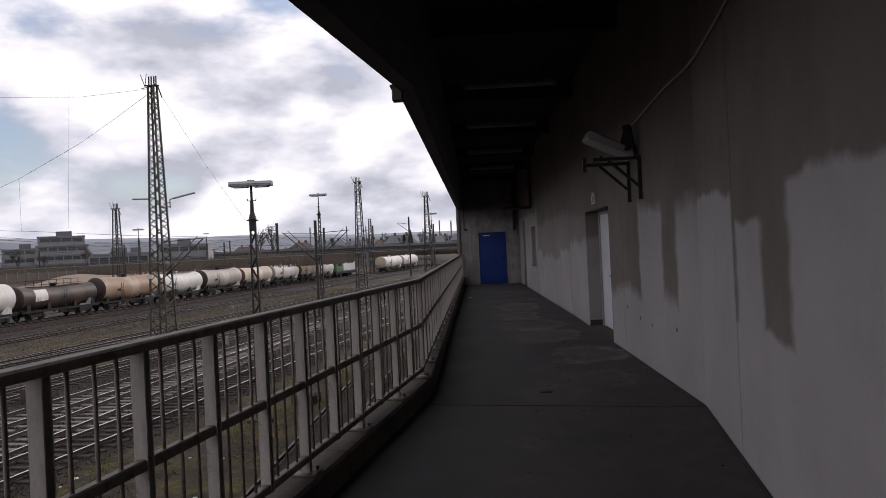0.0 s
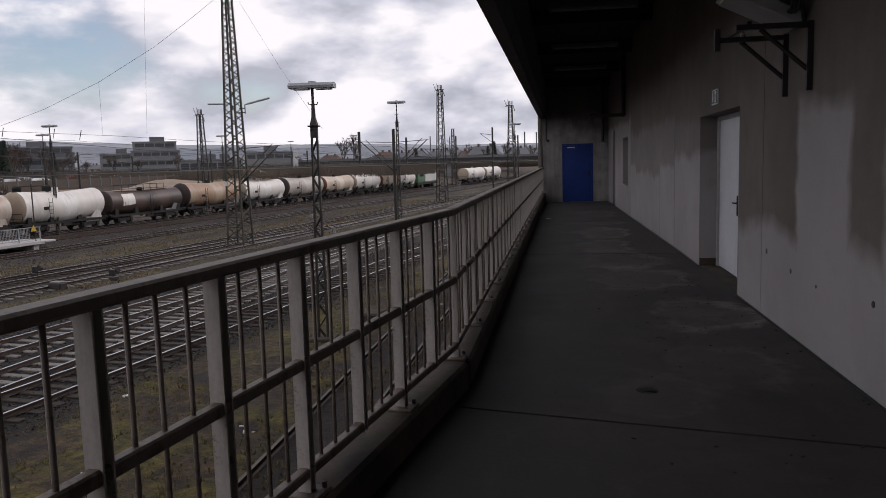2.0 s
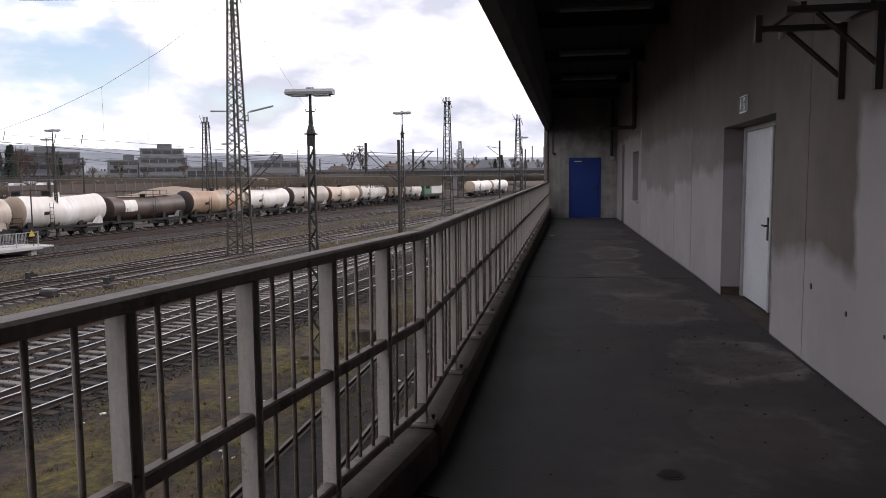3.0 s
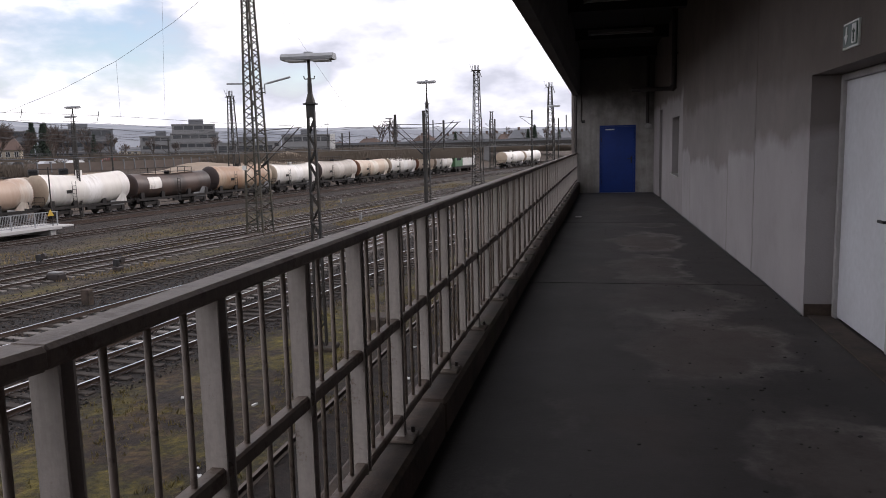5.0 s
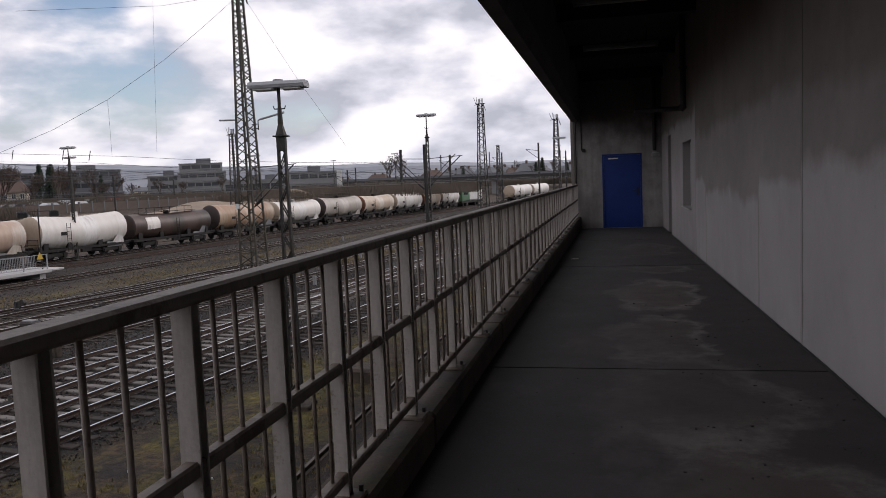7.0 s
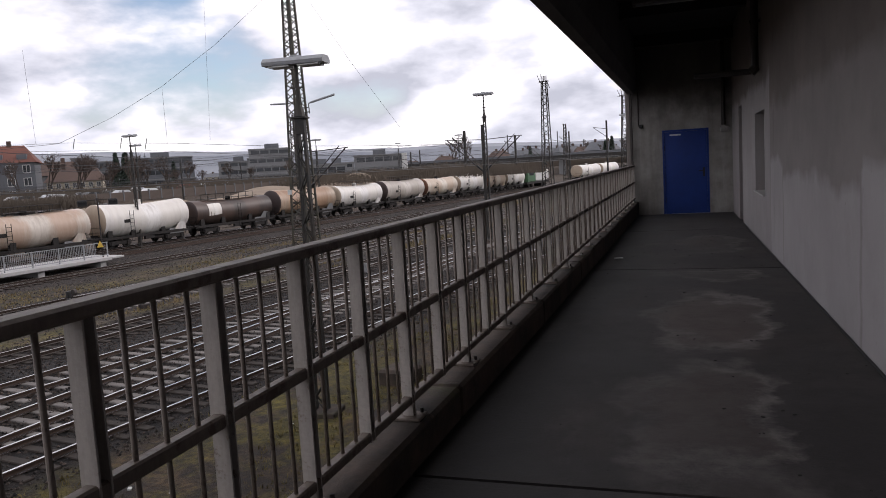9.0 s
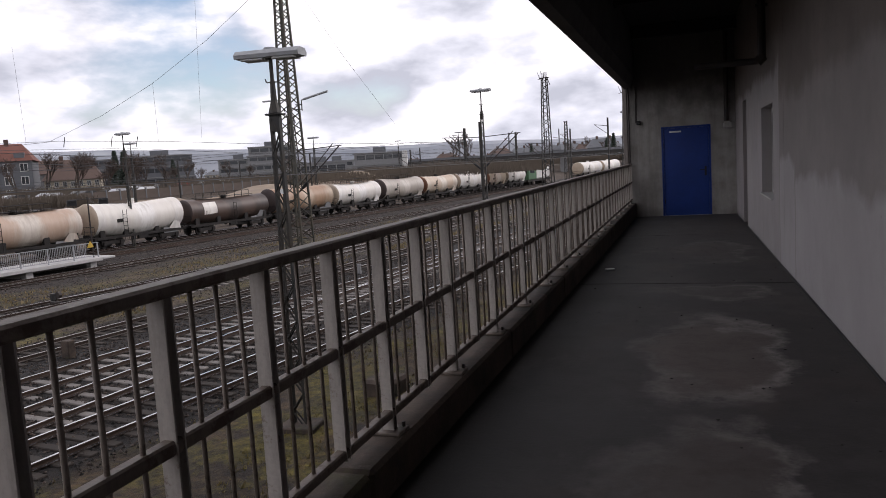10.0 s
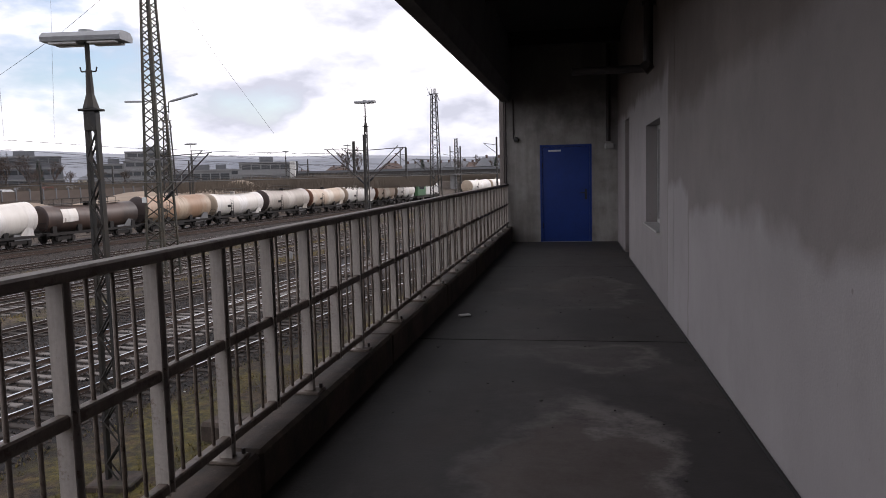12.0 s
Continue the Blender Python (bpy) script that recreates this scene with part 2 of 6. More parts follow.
def rail_paint(name, paint, rust, spots):
    """Chalky grey paint, streaked with dirt, with rust breaking through in spots."""
    n = Nodes(name, 0.6)
    streak = n.noise(5.0, 6, 0.65, n.stretch(6, 6, 0.7))
    blot = n.noise(7.0, 7, 0.7)
    grain = n.noise(70, 4, 0.6)
    dull = tuple(c * 0.62 for c in paint)
    col = n.mix(n.math("MULTIPLY", n.step(streak, 0.42, 0.68), 0.7), paint, dull)
    col = n.mix(n.math("MULTIPLY", n.rand(), 0.25), col, dull)
    col = n.mix(n.step(blot, spots, spots + 0.07), col, rust)
    col = n.mix(n.math("MULTIPLY", n.step(grain, 0.4, 0.7), 0.25), col, tuple(c * 0.5 for c in paint))
    n.color(col).bump(n.math("ADD", grain, n.math("MULTIPLY", blot, 2.0)), 0.35, 0.004)
    return n.m


M["curb"] = curb_material()
M["beam"] = worn("beam_concrete", (0.085, 0.078, 0.077), (0.038, 0.034, 0.034), 0.9, grain=20, blot=1.5, amount=0.8)
# Near-black base colour for the whole ceiling and its beams.
M["ceiling"] = worn("near_black_concrete", (0.024, 0.021, 0.021), (0.012, 0.011, 0.011), 0.9, grain=12, blot=1.0, amount=0.8)
M["rail_paint"] = rail_paint("grey_rail_paint", (0.46, 0.415, 0.375), (0.14, 0.085, 0.058), 0.57)
M["rail_top"] = rail_paint("handrail_paint", (0.165, 0.130, 0.106), (0.080, 0.052, 0.038), 0.53)
M["bar"] = rail_paint("baluster_paint", (0.225, 0.180, 0.148), (0.080, 0.053, 0.038), 0.53)
M["blue"] = worn("blue_door_paint", (0.0, 0.030, 0.215), (0.0, 0.020, 0.145), 0.45, grain=14, blot=1.2, amount=0.5, bump=0.08)
M["dark_steel"] = worn("dark_steel", (0.035, 0.03, 0.03), (0.07, 0.045, 0.03), 0.55, 0.3, grain=40, blot=6)
M["black"] = worn("black_plastic", (0.015, 0.015, 0.016), None, 0.5)
M["white_metal"] = worn("white_enamel", (0.36, 0.35, 0.34), (0.26, 0.245, 0.23), 0.5, grain=20, blot=3, amount=0.5, bump=0.1)
M["door_white"] = worn("white_door_paint", (0.62, 0.63, 0.66), (0.46, 0.46, 0.47), 0.5, grain=18, blot=1.5, amount=0.5, bump=0.08)
M["frame_grey"] = worn("grey_door_frame", (0.42, 0.41, 0.40), (0.25, 0.23, 0.21), 0.6, grain=25, blot=5, amount=0.6)


def peeling():
    n = Nodes("peeling_grey_paint", 0.6)
    f = n.step(n.noise(3.2, 6, 0.6, n.stretch(1, 1.2, 0.6)), 0.50, 0.53)
    n.color(n.mix(f, (0.27, 0.30, 0.31), (0.60, 0.59, 0.57))).bump(f, 0.4, 0.003)
    return n.m


M["peel"] = peeling()
M["sign_green"] = worn("green_sign", (0.004, 0.040, 0.022), None, 0.4, bump=0.0)
M["sign_yellow"] = worn("yellow_sign", (0.55, 0.36, 0.04), None, 0.5, bump=0.0)
M["sign_white"] = worn("white_sign", (0.7, 0.72, 0.7), None, 0.5, bump=0.0)
M["lamp_grey"] = worn("grey_luminaire", (0.30, 0.31, 0.32), (0.20, 0.20, 0.20), 0.5, grain=12, blot=3)
M["mast"] = worn("weathered_mast_steel", (0.034, 0.034, 0.033), (0.055, 0.042, 0.028), 0.6, 0.4, grain=20, blot=2, amount=0.8)
M["mast_green"] = worn("green_grey_mast_paint", (0.042, 0.042, 0.034), (0.075, 0.055, 0.028), 0.6, 0.2, grain=12, blot=1.2, amount=0.8)
M["wire"] = worn("wire", (0.06, 0.06, 0.065), None, 0.5, 0.5)
M["batten"] = worn("dirty_batten", (0.16, 0.155, 0.15), (0.09, 0.085, 0.08), 0.6, grain=20, blot=4)
M["glass_tube"] = worn("lamp_cover", (0.62, 0.63, 0.62), (0.5, 0.5, 0.48), 0.3, bump=0.0)


def rail_steel(name, side, head, shine):
    """Rail steel: brown flanks and a running surface worn bright."""
    n = Nodes(name, 0.25, 0.9)
    z = n.xyz(n.geo.outputs["Normal"])[2]
    top = n.step(z, 0.6, 0.9)
    flank = n.mix(n.noise(9, 4), side, tuple(c * 0.55 for c in side))
    n.color(n.mix(top, flank, n.mix(n.step(n.noise(0.6, 4), 0.35, 0.7), head, tuple(c * 0.6 for c in head))))
    n.put(n.b.inputs["Metallic"], n.math("MULTIPLY", top, 0.95))
    n.put(n.b.inputs["Roughness"], n.math("SUBTRACT", 0.85, n.math("MULTIPLY", top, shine)))
    return n.m


M["rail"] = rail_steel("rail_steel", (0.065, 0.038, 0.025), (0.58, 0.58, 0.60), 0.62)
M["rail_rusty"] = rail_steel("rusty_rail", (0.045, 0.027, 0.019), (0.46, 0.43, 0.41), 0.5)
M["rail_dull"] = rail_steel("dull_rail", (0.040, 0.025, 0.018), (0.13, 0.105, 0.09), 0.3)
M["sleeper"] = worn("dark_sleeper", (0.034, 0.025, 0.019), (0.013, 0.010, 0.008), 0.9, grain=18, blot=2, vary=0.5)
M["sleeper_pale"] = worn("pale_sleeper", (0.19, 0.172, 0.158), (0.11, 0.095, 0.085), 0.85, grain=18, blot=2, vary=0.45)


def ground_material():
    """Ballast, cinder and mossy grass in strips along the tracks (local x is minus the offset)."""
    n = Nodes("yard_ground", 0.95)
    x, y, z = n.xyz()
    u = n.math("MULTIPLY", x, -1.0)
    wob = n.math("MULTIPLY", n.math("SUBTRACT", n.noise(0.35, 5, 0.6), 0.5), 3.2)
    uu = n.math("ADD", u, wob)

    def band(a, b, soft=0.5):
        return n.math("MULTIPLY", n.step(uu, a - soft, a + soft), n.step(uu, b + soft, b - soft))

    stones = n.vor(9.0, out="Color")
    sx = n.xyz(stones)[0]
    sx = n.math("MULTIPLY", n.math("ADD", sx, n.step(n.noise(3.2, 8, 0.75), 0.35, 0.68)), 0.5)
    oily = n.step(n.noise(0.22, 5, 0.6), 0.40, 0.62)
    ballast = n.mix(n.math("POWER", sx, 1.9), (0.003, 0.002, 0.0015), (0.066, 0.047, 0.037))
    ballast = n.mix(oily, ballast, n.mix(n.math("POWER", sx, 1.8), (0.003, 0.002, 0.0012), (0.043, 0.029, 0.021)))
    tuft = n.noise(2.4, 9, 0.78)
    patch = n.noise(0.5, 7, 0.7, n.stretch(1.2, 0.8, 1))
    green = n.mix(n.step(tuft, 0.36, 0.64), (0.042, 0.037, 0.006), (0.27, 0.228, 0.034))
    straw = n.mix(n.step(tuft, 0.36, 0.64), (0.034, 0.022, 0.010), (0.205, 0.135, 0.062))
    dirt = n.mix(n.step(tuft, 0.36, 0.64), (0.010, 0.007, 0.005), (0.070, 0.046, 0.032))
    grass = n.mix(n.step(patch, 0.46, 0.56), n.mix(n.step(n.noise(0.8, 5, 0.65), 0.42, 0.58), straw, dirt), green)
    field = n.mix(n.step(n.noise(0.14, 6, 0.65, n.stretch(2.0, 0.5, 1)), 0.42, 0.58), dirt, n.mix(n.step(patch, 0.44, 0.56), n.mix(n.step(tuft, 0.36, 0.64), (0.065, 0.048, 0.030), (0.24, 0.180, 0.105)), green))
    sandy = n.mix(n.noise(0.09, 5, 0.6), (0.20, 0.15, 0.11), (0.085, 0.065, 0.046))
    dusty = n.mix(n.math("POWER", sx, 1.2), (0.010, 0.007, 0.005), (0.120, 0.086, 0.066))
    col = n.mix(n.step(uu, 29.0, 41.0), ballast, dusty)
    col = n.mix(band(8.5, 16.3), col, grass)
    siding = n.math("ADD", n.math("MULTIPLY", x, 0.989), n.math("MULTIPLY", y, 0.148))
    siding = n.math("ADD", siding, n.math("MULTIPLY", wob, 0.25))
    col = n.mix(n.step(siding, -8.3, -7.5), col, dirt)
    col = n.mix(band(20.6, 21.4, 0.4), col, dirt)
    col = n.mix(band(29.9, 31.6), col, field)
    col = n.mix(band(35.0, 35.6, 0.3), col, field)
    col = n.mix(band(39.4, 45.3), col, field)
    col = n.mix(band(49.6, 53.0), col, dirt)
    col = n.mix(n.step(uu, 64.0, 66.0), col, sandy)
    far = n.mix(n.step(n.noise(0.02, 5, 0.6), 0.4, 0.6), (0.065, 0.060, 0.045), (0.10, 0.085, 0.070))
    col = n.mix(n.step(uu, 98.0, 104.0), col, far)
    speck = n.step(n.noise(5.5, 9, 0.8), 0.36, 0.66)
    col = n.mix(0.9, col, n.mix(speck, (0.09, 0.08, 0.075), (0.92, 0.87, 0.83)), "MULTIPLY")
    worn_ = n.step(n.noise(0.42, 7, 0.72, n.stretch(1.4, 0.6, 1)), 0.36, 0.62)
    col = n.mix(0.85, col, n.mix(worn_, (0.42, 0.40, 0.39), (1.0, 0.98, 0.96)), "MULTIPLY")
    h = n.math("ADD", n.math("MULTIPLY", sx, 0.6), n.noise(4, 6, 0.7))
    n.color(col).bump(h, 0.9, 0.08)
    return n.m


M["ground"] = ground_material()


def gravel():
    n = Nodes("loose_ballast", 0.9)
    n.color(n.mix(n.math("POWER", n.island(), 1.6), (0.004, 0.003, 0.002), (0.080, 0.058, 0.046)))
    return n.m


M["gravel"] = gravel()


def cinder():
    n = Nodes("cinder_stones", 0.9)
    n.color(n.mix(n.math("POWER", n.island(), 2.2), (0.008, 0.006, 0.005), (0.15, 0.118, 0.098)))
    return n.m


M["cinder"] = cinder()
M["weed"] = worn("dry_weed", (0.21, 0.155, 0.075), (0.15, 0.13, 0.04), 0.9, grain=3, blot=0.5)
M["grass"] = worn("dry_grass", (0.13, 0.105, 0.03), (0.15, 0.10, 0.05), 0.9, grain=3, blot=0.7)
M["platform"] = worn("platform_concrete", (0.46, 0.45, 0.44), (0.33, 0.32, 0.31), 0.9, grain=8, blot=0.8)
M["galv"] = worn("galvanised_steel", (0.36, 0.37, 0.38), (0.26, 0.26, 0.27), 0.5, 0.5)


def tank_paint(name, c, ends, dirt):
    """Faded tank paint with dirt running down and stained ends."""
    n = Nodes(name, 0.5)
    x, y, z = n.xyz()
    f = n.step(n.noise(0.9, 6, 0.7, n.stretch(1, 2.5, 0.5)), 0.40, 0.72)
    col = n.mix(n.math("MULTIPLY", f, 0.65), c, dirt)
    blot = n.step(n.noise(0.35, 4, 0.6, n.stretch(1, 1, 0.3)), 0.48, 0.6)
    col = n.mix(n.math("MULTIPLY", blot, 0.75), col, ends)
    n.color(col).bump(n.noise(6, 3), 0.05, 0.01)
    return n.m


TANKS = {
    "cream": ((0.68, 0.61, 0.52), (0.50, 0.37, 0.26), (0.22, 0.16, 0.115)),
    "pink": ((0.60, 0.54, 0.47), (0.45, 0.30, 0.21), (0.24, 0.17, 0.12)),
    "white": ((0.80, 0.775, 0.74), (0.70, 0.655, 0.59), (0.34, 0.29, 0.24)),
    "dark": ((0.052, 0.036, 0.030), (0.095, 0.060, 0.046), (0.022, 0.017, 0.015)),
    "orange": ((0.47, 0.36, 0.26), (0.33, 0.19, 0.11), (0.10, 0.062, 0.043)),
    "grey": ((0.55, 0.505, 0.45), (0.38, 0.33, 0.28), (0.15, 0.118, 0.095)),
}
for key, (c, e, d) in TANKS.items():
    M["tank_" + key] = tank_paint("tank_" + key, c, e, d)
M["tank_end_brown"] = worn("rusty_tank_end", (0.20, 0.085, 0.045), (0.10, 0.05, 0.035), 0.7, grain=4, blot=0.8, amount=0.8)
M["tank_end_dark"] = worn("sooty_tank_end", (0.045, 0.032, 0.03), (0.08, 0.05, 0.04), 0.7, grain=4, blot=0.8)
M["tank_end_beige"] = worn("beige_tank_end", (0.46, 0.37, 0.275), (0.34, 0.25, 0.18), 0.6, grain=4, blot=0.8)
M["under"] = worn("dirty_underframe", (0.010, 0.008, 0.007), (0.028, 0.019, 0.014), 0.8, grain=6, blot=1)
M["loco_green"] = worn("faded_green_paint", (0.075, 0.17, 0.085), (0.05, 0.09, 0.055), 0.5, grain=4, blot=0.6)
M["stone"] = worn("far_facade_grey", (0.235, 0.235, 0.235), (0.165, 0.165, 0.165), 0.9, grain=1.5, blot=0.15)
M["stone_dark"] = worn("far_facade_dark", (0.145, 0.15, 0.16), (0.10, 0.105, 0.115), 0.9, grain=1.5, blot=0.15)
M["stone_yellow"] = worn("far_facade_yellow", (0.50, 0.44, 0.34), (0.40, 0.34, 0.26), 0.9, grain=1.5, blot=0.2)
M["roof_red"] = worn("red_roof_tiles", (0.17, 0.065, 0.046), (0.095, 0.045, 0.036), 0.9, grain=3, blot=0.3)
M["roof_brown"] = worn("brown_roof_tiles", (0.105, 0.068, 0.054), (0.065, 0.046, 0.039), 0.9, grain=3, blot=0.3)
M["pane"] = worn("far_window_glass", (0.04, 0.045, 0.05), None, 0.15, bump=0.0)
M["white_trim"] = worn("white_trim", (0.66, 0.65, 0.62), None, 0.8)
M["bark"] = worn("bark", (0.07, 0.055, 0.045), (0.045, 0.035, 0.03), 0.95, grain=6, blot=2)
M["twig"] = worn("bare_twigs", (0.085, 0.062, 0.050), None, 0.95)
M["needle"] = worn("conifer_needles", (0.022, 0.038, 0.024), (0.035, 0.05, 0.03), 0.9, grain=3, blot=0.6)
M["shrub"] = worn("bare_shrub", (0.135, 0.108, 0.084), (0.085, 0.075, 0.055), 0.95, grain=2, blot=0.4)
M["sand"] = worn("sandy_spoil", (0.30, 0.235, 0.175), (0.18, 0.135, 0.098), 0.95, grain=1.2, blot=0.12, amount=0.8, bump=0.4)
M["brown_wall"] = worn("brown_fence_panel", (0.115, 0.090, 0.075), (0.075, 0.06, 0.051), 0.9, grain=2, blot=0.3)
# Pale blue-grey puts the distance haze into the hill colour.
M["hill"] = worn("far_hill_woods_haze", (0.31, 0.325, 0.355), (0.19, 0.21, 0.245), 1.0, grain=0.03, blot=0.006, amount=0.8)
M["tyre"] = worn("tyre_rubber", (0.02, 0.02, 0.02), None, 0.8)
for key, c in (("silver", (0.42, 0.43, 0.45)), ("black", (0.02, 0.02, 0.022)), ("white", (0.62, 0.62, 0.62)), ("red", (0.25, 0.03, 0.03)), ("blue", (0.04, 0.07, 0.16))):
    M["car_" + key] = worn("car_paint_" + key, c, None, 0.3, grain=2, blot=0.5, amount=0.2, bump=0.0)
M["litter"] = worn("litter", (0.6, 0.6, 0.58), None, 0.8)
M["chip"] = worn("floor_grit", (0.03, 0.028, 0.026), (0.10, 0.09, 0.08), 0.9)


def window_glass():
    n = Nodes("window_glass", 0.05)
    n.b.inputs["Transmission Weight"].default_value = 0.2
    n.color((0.42, 0.44, 0.46))
    return n.m


M["glass"] = window_glass()

# ---------------- builders ----------------


def bm_box(bm, a, b, bevel=0.0, m=None):
    r = bmesh.ops.create_cube(bm, size=1)
    vs = r["verts"]
    for v in vs:
        p = Vector([a[i] + (v.co[i] + 0.5) * (b[i] - a[i]) for i in range(3)])
        v.co = p
    if bevel:
        es = list({e for v in vs for e in v.link_edges})
        q = bmesh.ops.bevel(bm, geom=es, offset=bevel, segments=1, affect="EDGES")
        vs = list({v for f in q["faces"] for v in f.verts} | {v for v in vs if v.is_valid})
    if m is not None:
        for v in vs:
            v.co = m @ v.co
    return bm


def bm_tube(bm, p, q, r, n=6, r2=None):
    p, q = Vector(p), Vector(q)
    d = q - p
    m = Matrix.Translation((p + q) / 2) @ d.to_track_quat("Z", "Y").to_matrix().to_4x4()
    bmesh.ops.create_cone(bm, cap_ends=True, segments=n, radius1=r, radius2=r if r2 is None else r2, depth=d.length, matrix=m)
    return bm


def bm_chain(bm, pts, r, n=6):
    """One tube swept along a line of points."""
    pts = [Vector(p) for p in pts]
    rows = []
    for i, p in enumerate(pts):
        d = (pts[min(i + 1, len(pts) - 1)] - pts[max(i - 1, 0)]).normalized()
        side = d.cross(Vector((0.1, 0.2, 1.0))).normalized()
        up_ = side.cross(d)
        rows.append([bm.verts.new(p + (side * math.cos(q) + up_ * math.sin(q)) * r) for q in [k * math.tau / n for k in range(n)]])
    for s, e in zip(rows, rows[1:]):
        for k in range(n):
            bm.faces.new((s[k], s[(k + 1) % n], e[(k + 1) % n], e[k]))
    bm.faces.new(rows[0])
    bm.faces.new(rows[-1])
    return bm


def boxes(*ab, bevel=0.0):
    bm = bmesh.new()
    for a, b in ab:
        bm_box(bm, a, b, bevel)
    return bm


def tubes(*pq, r=0.02, n=6):
    bm = bmesh.new()
    for p, q in pq:
        bm_tube(bm, p, q, r, n)
    return bm


def mesh_of(name, bm, material, smooth=False):
    me = bpy.data.meshes.new(name)
    bmesh.ops.recalc_face_normals(bm, faces=bm.faces)
    bm.to_mesh(me)
    bm.free()
    me.materials.append(material)
    if smooth:
        me.polygons.foreach_set("use_smooth", [True] * len(me.polygons))
    return me


def part(name, bm, material, parent, label="", smooth=False):
    ob = new(name, mesh_of(name, bm, material, smooth))
    ob.parent = parent
    return tagged(ob, label)


def piece(name, me, parent, m):
    ob = new(name, me)
    ob.parent = parent
    ob.matrix_basis = m
    return ob


def thing(name, m, label, category, group="", kind=""):
    ob = new(name)
    ob.matrix_basis = m
    ob.empty_display_size = 0.1
    return tagged(ob, label, category, group, kind)


def setting(name, bm, material, label="", category="", m=None):
    ob = new(name, mesh_of(name, bm, material))
    if m is not None:
        ob.matrix_basis = m
    return tagged(ob, label, category, kind="structure")


# ---------------- the place in numbers ----------------
END = 30.77                       # face of the end wall
KINK = 6.45                       # where the building bends
BEND = 8.35                       # degrees
NEAR = pose(0, KINK, 0, 0, 0, -BEND)
RAIL_X, NEAR_RAIL_X = -2.346, -2.448
EAVE = 2.86
TOP = 4.15
GROUND = -4.5
TRACKS = pose(0, 0, 0, 0, 0, -8.51)   # local y runs along the tracks, local x is minus the offset


def uv(u, v, z=0.0, turn=0.0):
    return TRACKS @ pose(-u, v, z, 0, 0, turn)


def floor_z(y):
    return 0.0 if y < 14 else -0.18 * (y - 14) / (END - 14)


# ---------------- walkway ----------------
floor = thing("floor", Matrix(), "dark stained concrete walkway floor with joints", "floor", kind="structure")


def prism(pts, z0s, z1s):
    bm = bmesh.new()
    lo = [bm.verts.new((x, y, z)) for (x, y), z in zip(pts, z0s)]
    hi = [bm.verts.new((x, y, z)) for (x, y), z in zip(pts, z1s)]
    bm.faces.new(lo[::-1])
    bm.faces.new(hi)
    for i in range(len(pts)):
        j = (i + 1) % len(pts)
        bm.faces.new((lo[i], lo[j], hi[j], hi[i]))
    return bm


G = 0.013
cuts = [13.9, 20.5, 25.95, END]
edges_ = [None] + cuts
for i, y1 in enumerate(cuts):
    if i == 0:
        pts = [(0.3, KINK + G), (0.3, y1 - G), (-2.5, y1 - G), (-2.5, 7.0 + G), (-2.1, 6.9 + G), (-0.02, KINK + G)]
    else:
        y0 = cuts[i - 1]
        pts = [(0.3, y0 + G), (0.3, y1 - G), (-2.5, y1 - G), (-2.5, y0 + G)]
    part("slab", prism(pts, [-0.32] * len(pts), [floor_z(y) for _, y in pts]), M["floor"], floor)
n0, n1_ = NEAR @ Vector((0.3, -18, 0)), NEAR @ Vector((-2.62, -18, 0))
pts = [(n0.x, n0.y), (0.25, KINK - G), (-0.02, KINK - G), (-2.1, 6.9 - G), (-2.5, 7.0 - G), (NEAR @ Vector((-2.62, 0.4, 0))).xy[:], (n1_.x, n1_.y)]
part("slab", prism(pts, [-0.32] * len(pts), [floor_z(y) for _, y in pts]), M["floor"], floor)
setting("floor_base", boxes(((-2.5, 6, -0.5), (0.3, END, -0.33))), M["curb"], "concrete slab under the walkway", "floor")

# curb that carries the railing
curb = thing("curb", Matrix(), "weathered concrete curb under the railing", "curb", kind="structure")
KY = 7.36
y = END
curb_cuts = [KY, 9.8, 12.3, 14.7, 17.2, 19.6, 22.1, 24.5, 27.0, 29.4, END]
for y0, y1 in zip(curb_cuts, curb_cuts[1:]):
    part("curb_stone", boxes(((-2.50, y0 + 0.006, -0.33), (-2.25, y1 - 0.006, 0.165)), bevel=0.018), M["curb"], curb)
for k in range(8):
    ob = part("curb_stone", boxes(((-2.60, 0.50 - 2.45 * (k + 1) + 0.006, -0.33), (-2.355, 0.53 - 2.45 * k - 0.006, 0.165)), bevel=0.018), M["curb"], curb)
    ob.matrix_basis = NEAR

# walls
DOOR = (10.50, 12.58, 1.83)
WIN = (22.72, 24.33, 0.64, 1.89)
SIDE = (27.36, 28.35, 2.22)
wall_e = thing("wall_east", Matrix(), "plaster wall with ragged patches of paler over-paint", "wall", kind="structure")
Wd = 0.30


def wall_panel(y0, y1, z0=-0.33, z1=TOP):
    part("panel", boxes(((0.0, y0, z0), (Wd, y1, z1))), M["wall_far"], wall_e)


J = 0.006
wall_panel(KINK + 0.0, 9.62 - J)
wall_panel(9.62 + J, DOOR[0])
wall_panel(DOOR[0], DOOR[1], DOOR[2])
wall_panel(DOOR[1], 14.68 - J)
wall_panel(14.68 + J, 21.55 - J)
wall_panel(21.55 + J, WIN[0])
wall_panel(WIN[0], WIN[1], -0.33, WIN[2])
wall_panel(WIN[0], WIN[1], WIN[3])
wall_panel(WIN[1], SIDE[0])
wall_panel(SIDE[0], SIDE[1], SIDE[2])
wall_panel(SIDE[1], END)
part("joint_filler", boxes(((0.02, 9.60, -0.33), (0.28, 9.64, TOP)), ((0.02, 14.66, -0.33), (0.28, 14.70, TOP)), ((0.02, 21.53, -0.33), (0.28, 21.57, TOP))), M["black"], wall_e, "dark joint filler")
